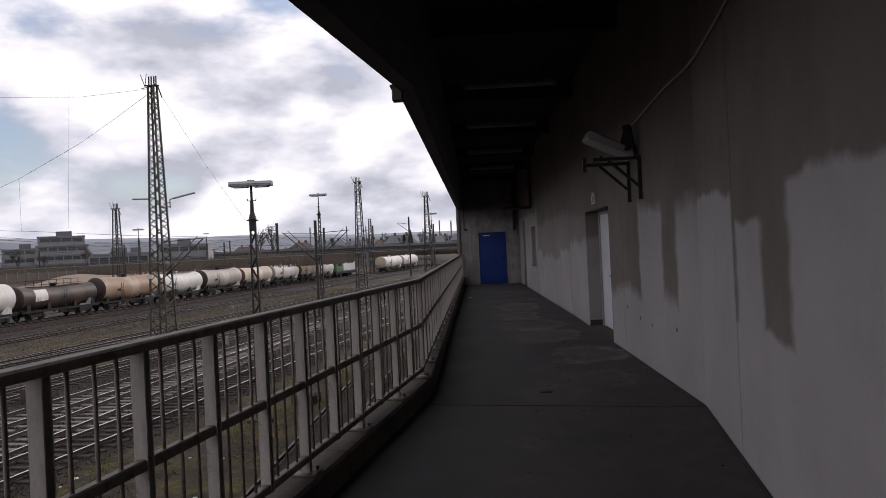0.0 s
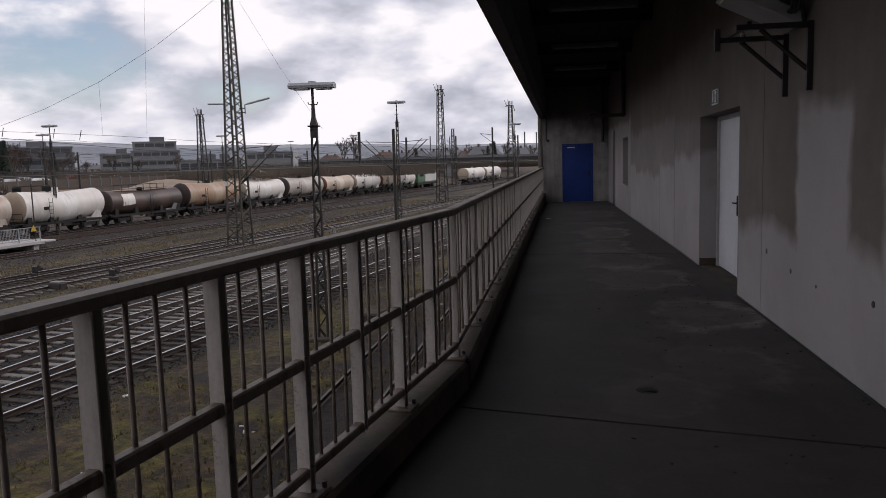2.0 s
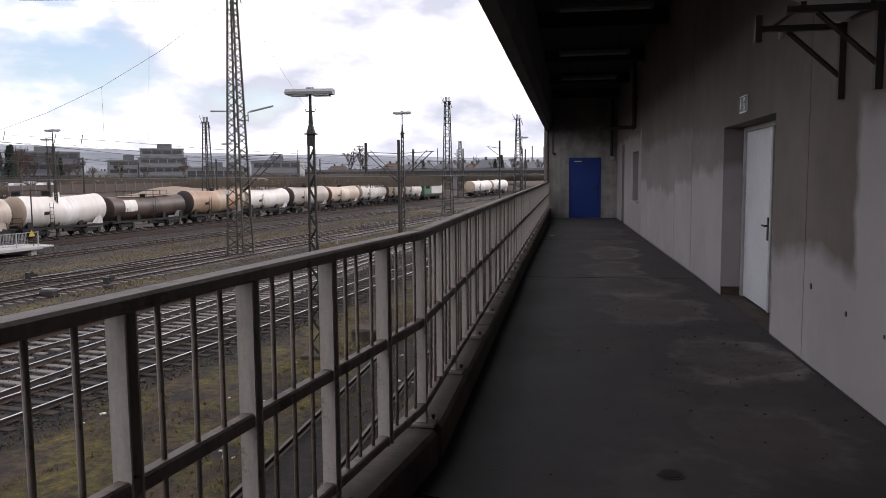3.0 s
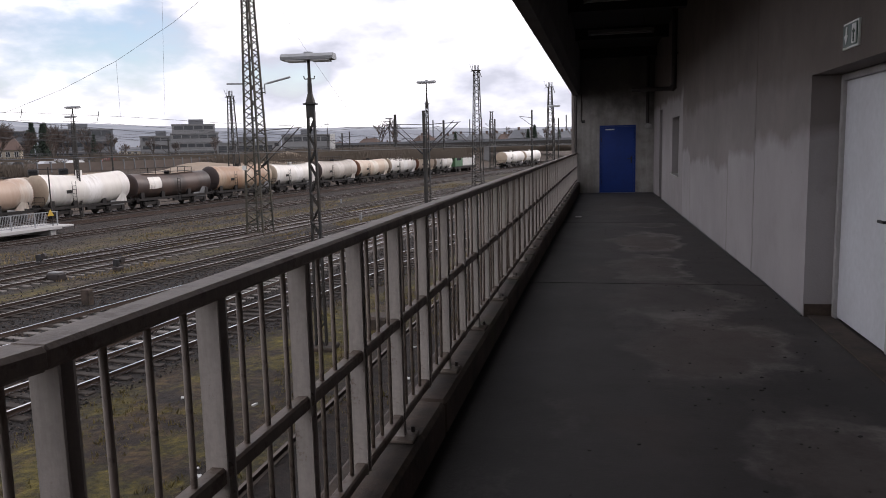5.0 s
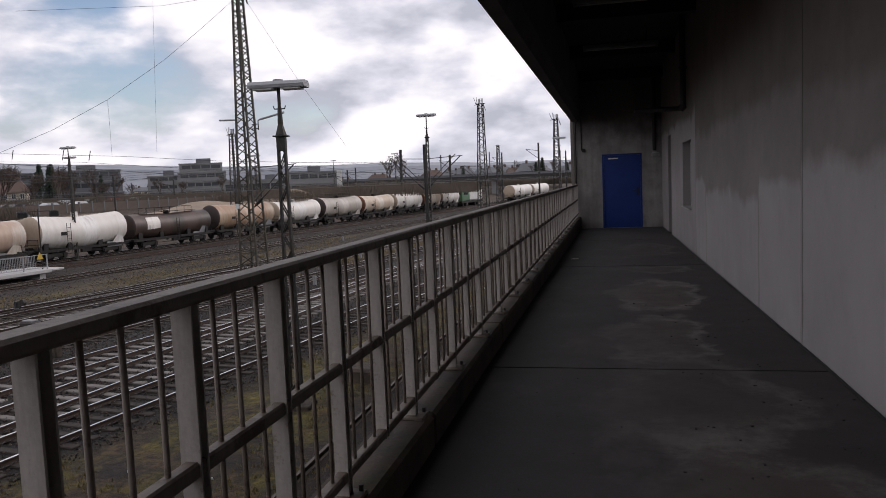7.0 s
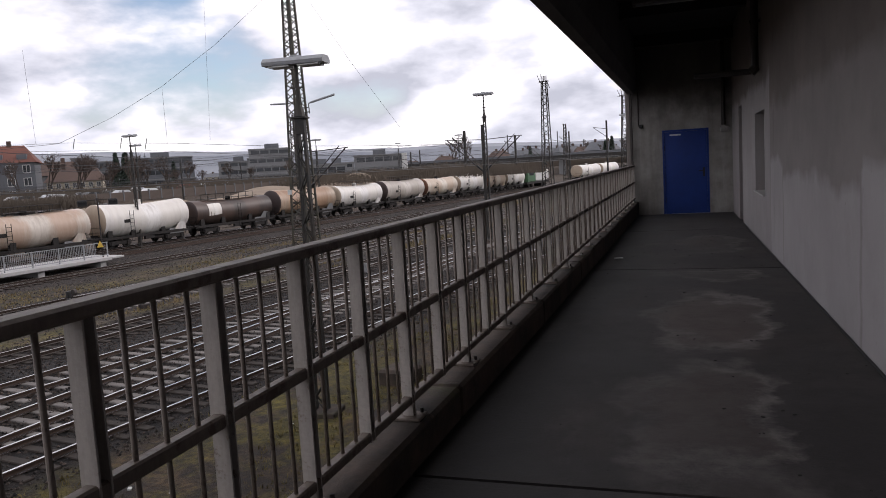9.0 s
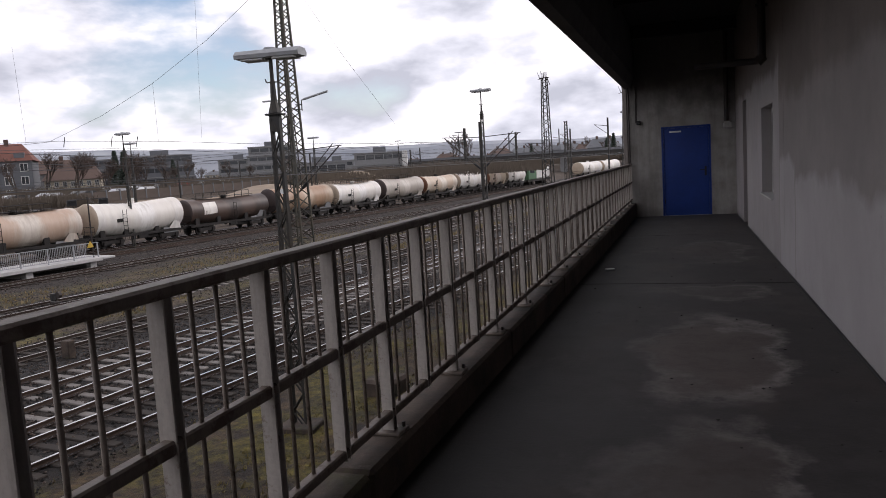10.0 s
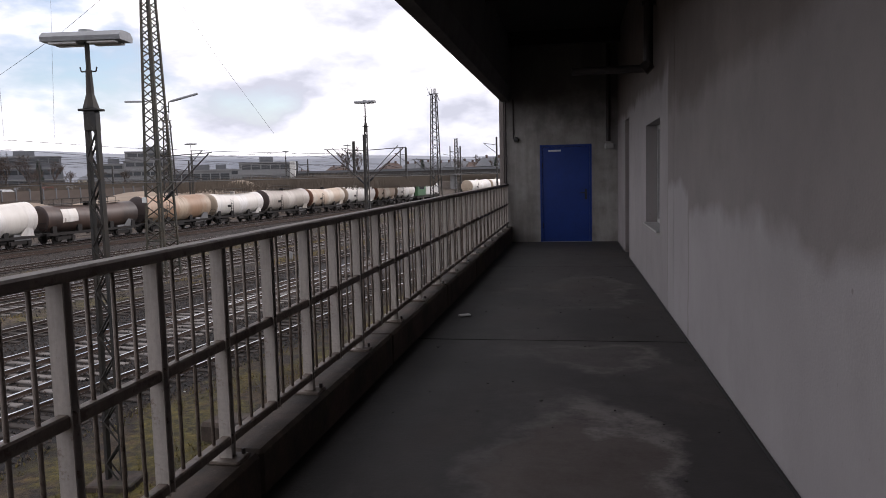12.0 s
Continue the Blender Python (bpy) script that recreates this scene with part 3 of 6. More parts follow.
wall_n = thing("wall_east_bend", NEAR, "plaster wall with pale over-painted patches", "wall", kind="structure")
for y0, y1 in ((-1.45 + J, 0.0), (-7.0, -1.45 - J), (-18, -7.0 - 0.012)):
    part("panel", boxes(((0.0, y0, -0.33), (Wd, y1, TOP))), M["wall_near"], wall_n)
part("joint_filler", boxes(((0.02, -1.47, -0.33), (0.28, -1.43, TOP))), M["black"], wall_n, "dark joint filler")

BX = (-1.59, -0.59, -0.19, 1.86)
we = thing("wall_north", Matrix(), "grey concrete end wall with stains, roof shade painted in", "wall", kind="structure")
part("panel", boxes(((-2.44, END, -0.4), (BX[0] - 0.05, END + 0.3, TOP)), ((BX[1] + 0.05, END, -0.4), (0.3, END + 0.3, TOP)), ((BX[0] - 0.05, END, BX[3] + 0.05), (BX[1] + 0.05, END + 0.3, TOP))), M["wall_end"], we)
part("pier", boxes(((-2.50, END - 0.08, -0.33), (-2.40, END - 0.002, TOP)), bevel=0.01), M["jamb"], we)
setting("wall_rear", boxes(((-2.7, -18.3, -0.33), (0.3, -18.0, TOP))), M["wall_end"], "plain concrete wall closing the walkway", "wall", NEAR)

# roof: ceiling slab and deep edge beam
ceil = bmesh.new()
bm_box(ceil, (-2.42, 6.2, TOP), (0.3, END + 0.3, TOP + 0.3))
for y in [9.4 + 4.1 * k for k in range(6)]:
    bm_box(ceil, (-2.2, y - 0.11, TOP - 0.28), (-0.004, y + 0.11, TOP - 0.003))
setting("ceiling", ceil, M["ceiling"], "near-black concrete ceiling with cross beams", "ceiling")
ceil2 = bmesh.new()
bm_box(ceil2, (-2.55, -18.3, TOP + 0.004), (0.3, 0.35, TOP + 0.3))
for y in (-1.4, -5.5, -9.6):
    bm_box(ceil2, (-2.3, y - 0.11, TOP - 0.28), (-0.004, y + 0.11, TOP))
setting("ceiling_bend", ceil2, M["ceiling"], "near-black concrete ceiling with cross beams", "ceiling", NEAR)


def eave(x, y0, y1, z):
    bm = bmesh.new()
    prof = [(x, z), (x + 0.16, z), (x + 0.22, z + 0.25), (x + 0.22, TOP + 0.002), (x, TOP + 0.3)]
    a = [bm.verts.new((px, y0, pz)) for px, pz in prof]
    b = [bm.verts.new((px, y1, pz)) for px, pz in prof]
    bm.faces.new(a)
    bm.faces.new(b[::-1])
    for i in range(5):
        j = (i + 1) % 5
        bm.faces.new((a[i], b[i], b[j], a[j]))
    return bm


setting("edge_beam", eave(-2.45, KY - 0.02, END + 0.3, EAVE), M["beam"], "grey concrete edge beam of the canopy", "beam")
setting("edge_beam_bend", eave(-2.525, -18.3, 0.52, EAVE - 0.006), M["beam"], "grey concrete edge beam of the canopy", "beam", NEAR)
sp = thing("gutter_outlet", pose(-2.44, KY + 0.02, EAVE), "dark metal gutter outlet at the beam joint", "gutter")
part("spout", boxes(((-0.06, -0.05, -0.10), (0.04, 0.06, 0.06)), bevel=0.01), M["dark_steel"], sp)
part("collar", boxes(((-0.075, -0.065, 0.03), (0.05, 0.075, 0.05))), M["dark_steel"], sp)
setting("building_base", boxes(((-2.45, 6.0, GROUND - 0.3), (8, END + 20, -0.52))), M["beam"], "plain concrete base of the depot building", "building")
setting("building_base_bend", boxes(((-2.55, -40, GROUND - 0.3), (8, 0.2, -0.52))), M["beam"], "plain concrete base of the depot building", "building", NEAR)
setting("building_core", boxes(((0.62, 7, -0.5), (8, END + 20, TOP + 0.3)), ((-2.40, END + 0.32, -0.5), (0.6, END + 20, TOP + 0.3))), M["beam"], "plain concrete depot building behind the wall", "building")

# floor drain, and black discs painting the dark of open holes in the plaster
dr = thing("floor_drain", pose(-1.2, 7.32, 0), "small dark round drain in the floor", "drain")
part("rim", tubes(((0, 0, -0.02), (0, 0, 0.004)), r=0.062, n=20), M["dark_steel"], dr)
part("grate", tubes(((0, 0, 0.004), (0, 0, 0.007)), r=0.046, n=20), M["black"], dr)
# Discs stand slightly proud; their black replaces the dark inside of a hole.
for y, z, q in ((9.45, 0.56, 0.022), (8.77, 0.49, 0.017), (7.25, 0.53, 0.02), (8.2, 0.47, 0.012)):
    part("hole_disc", tubes(((-0.004, y, z), (0.02, y, z)), r=q, n=8), M["black"], wall_e, "black disc in place of a dark open hole")

# open joint along the foot of the wall
joint = thing("floor_joint", Matrix(), "thin dark joint between floor and wall", "trim", kind="structure")
for y0, y1 in ((KINK, DOOR[0]), (DOOR[1], 14.0), (14.0, SIDE[0]), (SIDE[1], END)):
    pts = [(-0.016, y0), (-0.003, y0), (-0.003, y1), (-0.016, y1)]
    part("strip", prism(pts, [floor_z(q) - 0.02 for _, q in pts], [floor_z(q) + 0.012 for _, q in pts]), M["black"], joint)
part("strip", boxes(((-0.016, -18, -0.02), (-0.003, -0.01, 0.012))), M["black"], joint).matrix_basis = NEAR

# ---------------- railing ----------------
BAY = 0.4858


def channel(z0, z1=1.060):
    """An upright steel channel, its open side towards the walkway."""
    bm = bmesh.new()
    prof = [(-0.026, -0.020), (0.026, -0.020), (0.026, -0.014), (-0.019, -0.012), (-0.019, 0.012), (0.026, 0.014), (0.026, 0.020), (-0.026, 0.020)]
    a = [bm.verts.new((px, py, z0)) for px, py in prof]
    b = [bm.verts.new((px, py, z1)) for px, py in prof]
    bm.faces.new(a)
    bm.faces.new(b[::-1])
    for i in range(len(prof)):
        j = (i + 1) % len(prof)
        bm.faces.new((a[i], b[i], b[j], a[j]))
    return bm


def railing(name, m, x, ys, y0, y1, parity):
    r = thing(name, m, "grey painted steel railing with rusty flat bars", "railing")
    part("handrail", boxes(((x - 0.038, y0, 1.057), (x + 0.036, y1, 1.096)), bevel=0.008), M["rail_top"], r, "worn flat steel handrail")
    part("mid_rail", boxes(((x - 0.018, y0, 0.640), (x + 0.022, y1, 0.682)), bevel=0.006), M["rail_top"], r)
    part("bottom_rail", boxes(((x - 0.02, y0, 0.235), (x + 0.025, y1, 0.275)), bevel=0.006), M["rail_top"], r)
    long_ = mesh_of("post", channel(0.18), M["rail_paint"])
    short = mesh_of("post", channel(0.23), M["rail_paint"])
    stud = mesh_of("bolt", tubes(((0, 0, 0.175), (0, 0, 0.205)), r=0.009, n=6), M["dark_steel"])
    foot = mesh_of("base_plate", boxes(((-0.07, -0.06, 0.1655), (0.07, 0.06, 0.182)), bevel=0.004), M["rail_top"])
    bolt = mesh_of("baluster", tubes(((0, 0, 0.25), (0, 0, 1.062)), r=0.0075, n=8), M["bar"], True)
    gusset = mesh_of("gusset", boxes(((-0.012, 0.019, 1.035), (0.012, 0.034, 1.060))), M["black"])
    for k, yy in ys:
        full = (k + parity) % 2 == 0
        p = piece("post", long_ if full else short, r, pose(x, yy, 0, 0, 0, random.uniform(-2, 2)))
        piece("gusset", gusset, p, Matrix())
        if full:
            piece("base_plate", foot, p, Matrix())
            for bx in (-0.05, 0.05):
                piece("bolt", stud, p, pose(bx, 0.04, 0))
        for j in (1, 2, 3):
            yb = yy + BAY * j / 4
            if yb < y1 - 0.01:
                piece("baluster", bolt, r, pose(x + 0.002, yb, 0, random.uniform(-0.3, 0.3), random.uniform(-0.3, 0.3), 0))
    return r


railing("railing", Matrix(), RAIL_X, [(k, 17.083 + (BAY if k <= 0 else 0.497) * k) for k in range(-20, 28)], 7.316, END - 0.085, 0)
railing("railing", NEAR @ Matrix.Translation((0, 0, -0.0015)), NEAR_RAIL_X, [(-20 - i, 0.10 - 0.5026 * (i - 1)) for i in range(1, 36)], -17.9, 0.530, 0)

# ---------------- doors, window and fittings on the walkway ----------------
d = thing("door_1", pose(BX[0], END, BX[2]), "closed blue steel door with dark lever handle", "door", kind="structure")
part("leaf", boxes(((0.0, 0.03, 0.0), (1.0, 0.08, 2.05)), bevel=0.004), M["blue"], d)
fr = bmesh.new()
bm_box(fr, (-0.048, 0.0, 0.0), (-0.002, 0.14, 2.1))
bm_box(fr, (1.002, 0.0, 0.0), (1.048, 0.14, 2.1))
bm_box(fr, (-0.048, 0.002, 2.053), (1.048, 0.14, 2.098))
part("door_frame", fr, M["blue"], d)
h = part("handle_plate", boxes(((0.90, 0.018, 0.92), (0.945, 0.031, 1.14)), bevel=0.004), M["black"], d)
part("lever", boxes(((0.80, -0.035, 1.05), (0.935, -0.015, 1.07)), ((0.915, -0.03, 1.05), (0.935, 0.02, 1.07)), bevel=0.003), M["black"], h)
part("label_plate", boxes(((0.13, 0.022, 1.955), (0.40, 0.031, 1.99))), M["sign_white"], d, "small white label")
part("threshold", boxes(((-0.04, -0.05, 0.0), (1.04, 0.1, 0.012))), M["frame_grey"], d)
part("hinge", tubes(((0.005, 0.02, 0.3), (0.005, 0.02, 0.42)), ((0.005, 0.02, 1.6), (0.005, 0.02, 1.72)), r=0.012), M["dark_steel"], d)

# double door in the recess
d = thing("door_2", pose(0.0, DOOR[0], 0.0), "white double steel door, one leaf peeling, in a deep recess", "door", kind="structure")
part("lining", boxes(((0.30, -0.2, -0.3), (0.42, DOOR[1] - DOOR[0] + 0.2, DOOR[2] + 0.2))), M["jamb"], d)
LD, SEAM = DOOR[1] - DOOR[0], 0.955
for a, b in ((0.004, 0.06), (LD - 0.06, LD - 0.004)):
    part("door_frame", boxes(((0.20, a, 0.0), (0.296, b, DOOR[2] - 0.003)), bevel=0.004), M["frame_grey"], d)
part("door_frame", boxes(((0.202, 0.062, 1.78), (0.294, LD - 0.062, DOOR[2] - 0.003)), bevel=0.004), M["frame_grey"], d)
leaf = part("leaf", boxes(((0.225, SEAM + 0.006, 0.015), (0.275, LD - 0.064, 1.777)), bevel=0.004), M["door_white"], d, "white leaf with scuffs")
leaf2 = part("leaf", boxes(((0.232, 0.064, 0.015), (0.282, SEAM - 0.006, 1.777)), bevel=0.004), M["peel"], d, "grey leaf with peeling paint")
part("overlap_strip", boxes(((0.212, SEAM - 0.03, 0.015), (0.228, SEAM + 0.02, 1.777)), bevel=0.003), M["frame_grey"], d)
h = part("handle_plate", boxes(((0.205, SEAM + 0.03, 0.70), (0.224, SEAM + 0.07, 0.92)), bevel=0.004), M["black"], leaf)
part("lever", boxes(((0.172, SEAM + 0.035, 0.83), (0.190, SEAM + 0.145, 0.848)), ((0.172, SEAM + 0.04, 0.83), (0.21, SEAM + 0.06, 0.848)), bevel=0.003), M["black"], h)
part("step", boxes(((0.03, 0.002, -0.02), (0.2, LD - 0.002, 0.012))), M["curb"], d)
setting("plinth", boxes(((0.006, DOOR[1] - 0.014, -0.1), (0.2, DOOR[1] - 0.001, 0.10))), M["curb"], "dark plinth in the door recess", "trim")

# exit sign above the recess
s = thing("exit_sign", pose(-0.001, 11.50, 1.92), "small green and white exit sign on the wall", "sign")
part("plate", boxes(((-0.014, 0, 0), (0.0, 0.30, 0.16))), M["sign_white"], s)
part("field", boxes(((-0.018, 0.012, 0.012), (-0.013, 0.288, 0.148))), M["sign_green"], s)
ar = bmesh.new()
bm_box(ar, (-0.0215, 0.205, 0.075), (-0.017, 0.228, 0.135))
tip = [ar.verts.new((-0.0215, yy, zz)) for yy, zz in ((0.178, 0.082), (0.255, 0.082), (0.2165, 0.026))]
ar.faces.new(tip)
part("arrow", ar, M["sign_white"], s, "white downward arrow")
part("door_symbol", boxes(((-0.0215, 0.030, 0.022), (-0.017, 0.105, 0.138))), M["sign_white"], s, "white doorway symbol")
part("door_edge", boxes(((-0.024, 0.058, 0.030), (-0.0205, 0.078, 0.110)), ((-0.024, 0.048, 0.085), (-0.0205, 0.090, 0.098))), M["sign_green"], s)

# window
w = thing("window_1", pose(0, WIN[0], WIN[2]), "recessed window with pale frame and cloudy glass", "window", kind="structure")
Lw, Hw = WIN[1] - WIN[0], WIN[3] - WIN[2]
fr = boxes(((0.14, 0.003, 0.003), (0.20, 0.06, Hw - 0.003)), ((0.14, Lw - 0.06, 0.003), (0.20, Lw - 0.003, Hw - 0.003)), ((0.142, 0.06, 0.003), (0.198, Lw - 0.06, 0.06)), ((0.142, 0.06, Hw - 0.06), (0.198, Lw - 0.06, Hw - 0.003)), ((0.143, Lw / 2 - 0.03, 0.06), (0.197, Lw / 2 + 0.03, Hw - 0.06)))
part("window_frame", fr, M["white_metal"], w)
for a, b in ((0.06, Lw / 2 - 0.03), (Lw / 2 + 0.03, Lw - 0.06)):
    part("pane", boxes(((0.165, a, 0.06), (0.175, b, Hw - 0.06))), M["glass"], w)
part("window_sill", boxes(((-0.035, 0.002, -0.0), (0.138, Lw - 0.002, 0.018))), M["frame_grey"], w)
part("backing", boxes(((0.31, -0.3, -0.3), (0.60, Lw + 0.3, Hw + 0.3))), M["stone_dark"], w, "dim room wall behind the glass")

# side door by the end wall
d = thing("door_3", pose(0, SIDE[0], -0.17), "dark grey closed door in a narrow recess", "door", kind="structure")
part("leaf", boxes(((0.17, 0.05, 0.0), (0.22, SIDE[1] - SIDE[0] - 0.05, SIDE[2] + 0.12)), bevel=0.004), M["dark_steel"], d)
part("door_frame", boxes(((0.15, 0.002, 0.0), (0.26, 0.048, SIDE[2] + 0.165)), ((0.15, SIDE[1] - SIDE[0] - 0.048, 0.0), (0.26, SIDE[1] - SIDE[0] - 0.002, SIDE[2] + 0.165))), M["frame_grey"], d)
part("handle", boxes(((0.11, 0.12, 1.02), (0.13, 0.24, 1.04)), ((0.11, 0.12, 1.02), (0.172, 0.14, 1.04))), M["black"], d)
part("lining", boxes(((0.302, -0.1, -0.1), (0.40, SIDE[1] - SIDE[0] + 0.1, SIDE[2] + 0.3))), M["jamb"], d)

# wall bracket with a tilted white tray and coiled cable
b = thing("wall_bracket", pose(0, 8.4, 1.79), "dark angle-iron wall bracket above the walkway", "bracket")
for yy in (0.0, 0.57):
    part("upright", boxes(((-0.04, yy - 0.02, 0), (-0.002, yy + 0.02, 0.46))), M["dark_steel"], b)
    part("arm", boxes(((-0.50, yy - 0.02, 0.42), (-0.04, yy + 0.02, 0.455))), M["dark_steel"], b)
    part("brace", tubes(((-0.03, yy, 0.14), (-0.34, yy, 0.42)), r=0.016, n=4), M["dark_steel"], b)
part("tie_bar", boxes(((-0.43, -0.02, 0.456), (-0.40, 0.60, 0.476))), M["dark_steel"], b)
part("lug", boxes(((-0.53, 0.55, 0.36), (-0.49, 0.60, 0.52))), M["dark_steel"], b)
tr = thing("lamp_tray", pose(-0.26, 8.70, 2.345, 0, 26, 0), "tilted white sheet-metal lamp trough on the bracket", "lamp")
part("trough", boxes(((-0.30, -0.20, 0.0), (0.24, 0.20, 0.09)), bevel=0.012), M["white_metal"], tr)
part("end_cap", boxes(((-0.315, -0.19, 0.01), (-0.299, 0.19, 0.08))), M["frame_grey"], tr)
bm = bmesh.new()
for k in range(3):
    pts = [Vector((-0.10 - 0.02 * k + 0.02 * math.sin(a * 2), 8.48 + 0.10 * math.cos(a) + 0.02 * k, 2.46 + 0.13 * math.sin(a))) for a in [i * math.tau / 12 for i in range(13)]]
    bm_chain(bm, pts, 0.014)
bm_tube(bm, (-0.06, 8.55, 2.58), (-0.06, 8.40, 2.25), 0.014)
coil = new("cable_coil", mesh_of("cable_coil", bm, M["black"]))
tagged(coil, "black cable coiled over the bracket", "cable")
bm = bmesh.new()
pts = [Vector((-0.012, 8.62, 2.62)), Vector((-0.012, 7.9, 2.68)), Vector((-0.012, 7.2, 2.73)), Vector((-0.012, 6.6, 2.74))] + [NEAR @ Vector((-0.012, s, 2.74 - 0.03 * math.sin(-s * 1.1) + 0.02 * -s)) for s in (-0.3, -0.9, -1.5, -2.2, -3.0, -4.0, -5.5)]
bm_chain(bm, pts, 0.011)
tagged(new("cable", mesh_of("cable", bm, M["frame_grey"])), "pale cable slung along the upper wall", "cable")
cl = thing("conduit_clip", pose(-0.006, 10.36, 2.44), "small pale cable clip on the wall", "clip")
part("clip", boxes(((-0.03, -0.02, -0.05), (0.0, 0.02, 0.04)), bevel=0.006), M["white_metal"], cl)

# fluorescent battens under the ceiling
bat = thing("ceiling_light", pose(-1.15, 11.9, TOP - 0.33), "unlit fluorescent batten under the dark ceiling", "lamp", "ceiling battens")
part("housing", boxes(((-0.72, -0.06, -0.01), (0.72, 0.06, 0.06)), bevel=0.01), M["batten"], bat)
part("tube", tubes(((-0.66, 0.0, -0.035), (0.66, 0.0, -0.035)), r=0.016, n=8), M["lamp_grey"], bat)
for x in (-0.685, 0.685):
    part("socket", boxes(((x - 0.025, -0.02, -0.055), (x + 0.025, 0.02, -0.008))), M["batten"], bat)
for x in (-0.5, 0.5):
    part("hanger", tubes(((x, 0, 0.05), (x, 0, 0.325)), r=0.008), M["dark_steel"], bat)
for yy in (15.75, 20.1, 24.2):
    copy_thing(bat, pose(-1.15, yy, TOP - 0.33))
copy_thing(bat, NEAR @ pose(-1.2, -3.2, TOP - 0.33))

# round lamp under the edge beam
rl = thing("bulkhead_lamp", NEAR @ pose(-2.05, -0.6, TOP - 0.001), "small round dark bulkhead lamp", "lamp")
part("base", tubes(((0, 0, -0.08), (0, 0, 0)), r=0.11, n=16), M["dark_steel"], rl)
part("glass", tubes(((0, 0, -0.13), (0, 0, -0.08)), r=0.08, n=16), M["glass_tube"], rl)

# pipes by the end
pp = thing("wall_pipe", pose(-0.08, 23.2, 2.47), "dark steel pipe from the ceiling, turning off the wall", "pipe")
part("riser", tubes(((0, 0, 0), (0, 0, TOP - 2.47)), r=0.055, n=10), M["dark_steel"], pp)
part("outlet", tubes(((0, 0, 0), (-0.85, 0, 0)), r=0.045, n=10), M["dark_steel"], pp)
part("elbow", tubes(((0.02, 0, 0.06), (-0.06, 0, -0.02)), r=0.068, n=10), M["dark_steel"], pp)
part("clamp", boxes(((-0.07, -0.03, 0.7), (0.078, 0.03, 0.74))), M["dark_steel"], pp)
cp = thing("corner_pipe", pose(-0.20, END - 0.07, 1.95), "dark downpipe in the corner of the end wall", "pipe")
part("pipe", tubes(((0, 0, 0), (0, 0, TOP - 1.95)), r=0.05, n=10), M["dark_steel"], cp)
el = thing("wall_lamp", pose(-0.17, END - 0.002, 1.78), "small white oval lamp on the end wall", "lamp")
part("body", boxes(((-0.11, -0.09, 0.0), (0.11, 0.0, 0.13)), bevel=0.03), M["white_metal"], el)
part("socket", boxes(((-0.04, -0.05, 0.13), (0.04, 0.0, 0.17))), M["white_metal"], el)
cd = thing("conduit", pose(-2.20, END - 0.02, 2.05), "thin dark conduit with a small box on the end wall", "conduit")
part("tube", tubes(((0, 0, 0), (0, 0, 0.85)), r=0.016), M["dark_steel"], cd)
part("box", boxes(((0.01, -0.07, -0.05), (0.11, 0.018, 0.04)), bevel=0.015), M["black"], cd)
dp = thing("drain_pipe", pose(-2.36, END - 0.16, 0), "thin dark pipe at the end of the railing", "pipe")
part("pipe", tubes(((0, 0, 0.17), (0, 0, 2.86)), r=0.022, n=8), M["dark_steel"], dp)

# grit and leaves on the floor
rnd = random.Random(4)
bm = bmesh.new()
for k in range(420):
    yy = rnd.uniform(4, 29)
    xx = rnd.uniform(-2.05, -0.05) if rnd.random() < 0.5 else min(-0.05, rnd.gauss(-0.5, 0.35))
    if k < 120:
        yy, xx = rnd.gauss(9.6, 1.3), min(-0.05, max(-2.0, rnd.gauss(-0.7, 0.4)))
    s = rnd.uniform(0.002, 0.009)
    bm_box(bm, (-s, -s * 0.7, 0), (s, s * 0.7, s * 0.6), m=pose(xx, yy, floor_z(yy) + 0.0005, 0, 0, rnd.uniform(0, 180)))
tagged(new("grit", mesh_of("grit", bm, M["chip"])), "dark grit and leaf scraps on the floor", "debris", kind="stuff")
pb = thing("litter_scrap", pose(-2.0, 21.6, floor_z(21.6) + 0.002, 0, 0, 25), "crumpled pale paper scrap by the curb", "litter")
part("scrap", boxes(((-0.06, -0.03, 0), (0.06, 0.03, 0.02)), bevel=0.008), M["litter"], pb)

# ---------------- the yard ----------------
US = [-900, -60, 0, 8, 16, 30, 45, 66, 74, 82, 96, 110, 160, 320, 900, 2600]


def yard_z(u):
    if u < 66:
        return GROUND
    if u < 96:
        return GROUND + 3.6 * (u - 66) / 30
    return min(0.0, -0.9 + 0.9 * (u - 96) / 60)


bm = bmesh.new()
VS = [-900, -200, -40, 0, 20, 40, 60, 90, 130, 180, 240, 300, 600, 2600]
grid = [[bm.verts.new((-u, v, yard_z(u))) for v in VS] for u in US]
for i in range(len(US) - 1):
    for j in range(len(VS) - 1):
        bm.faces.new((grid[i][j], grid[i][j + 1], grid[i + 1][j + 1], grid[i + 1][j]))
setting("ground", bm, M["ground"], "railway yard of ballast, cinder and mossy grass", "ground", TRACKS)

# tracks
RAILTOP = -4.30


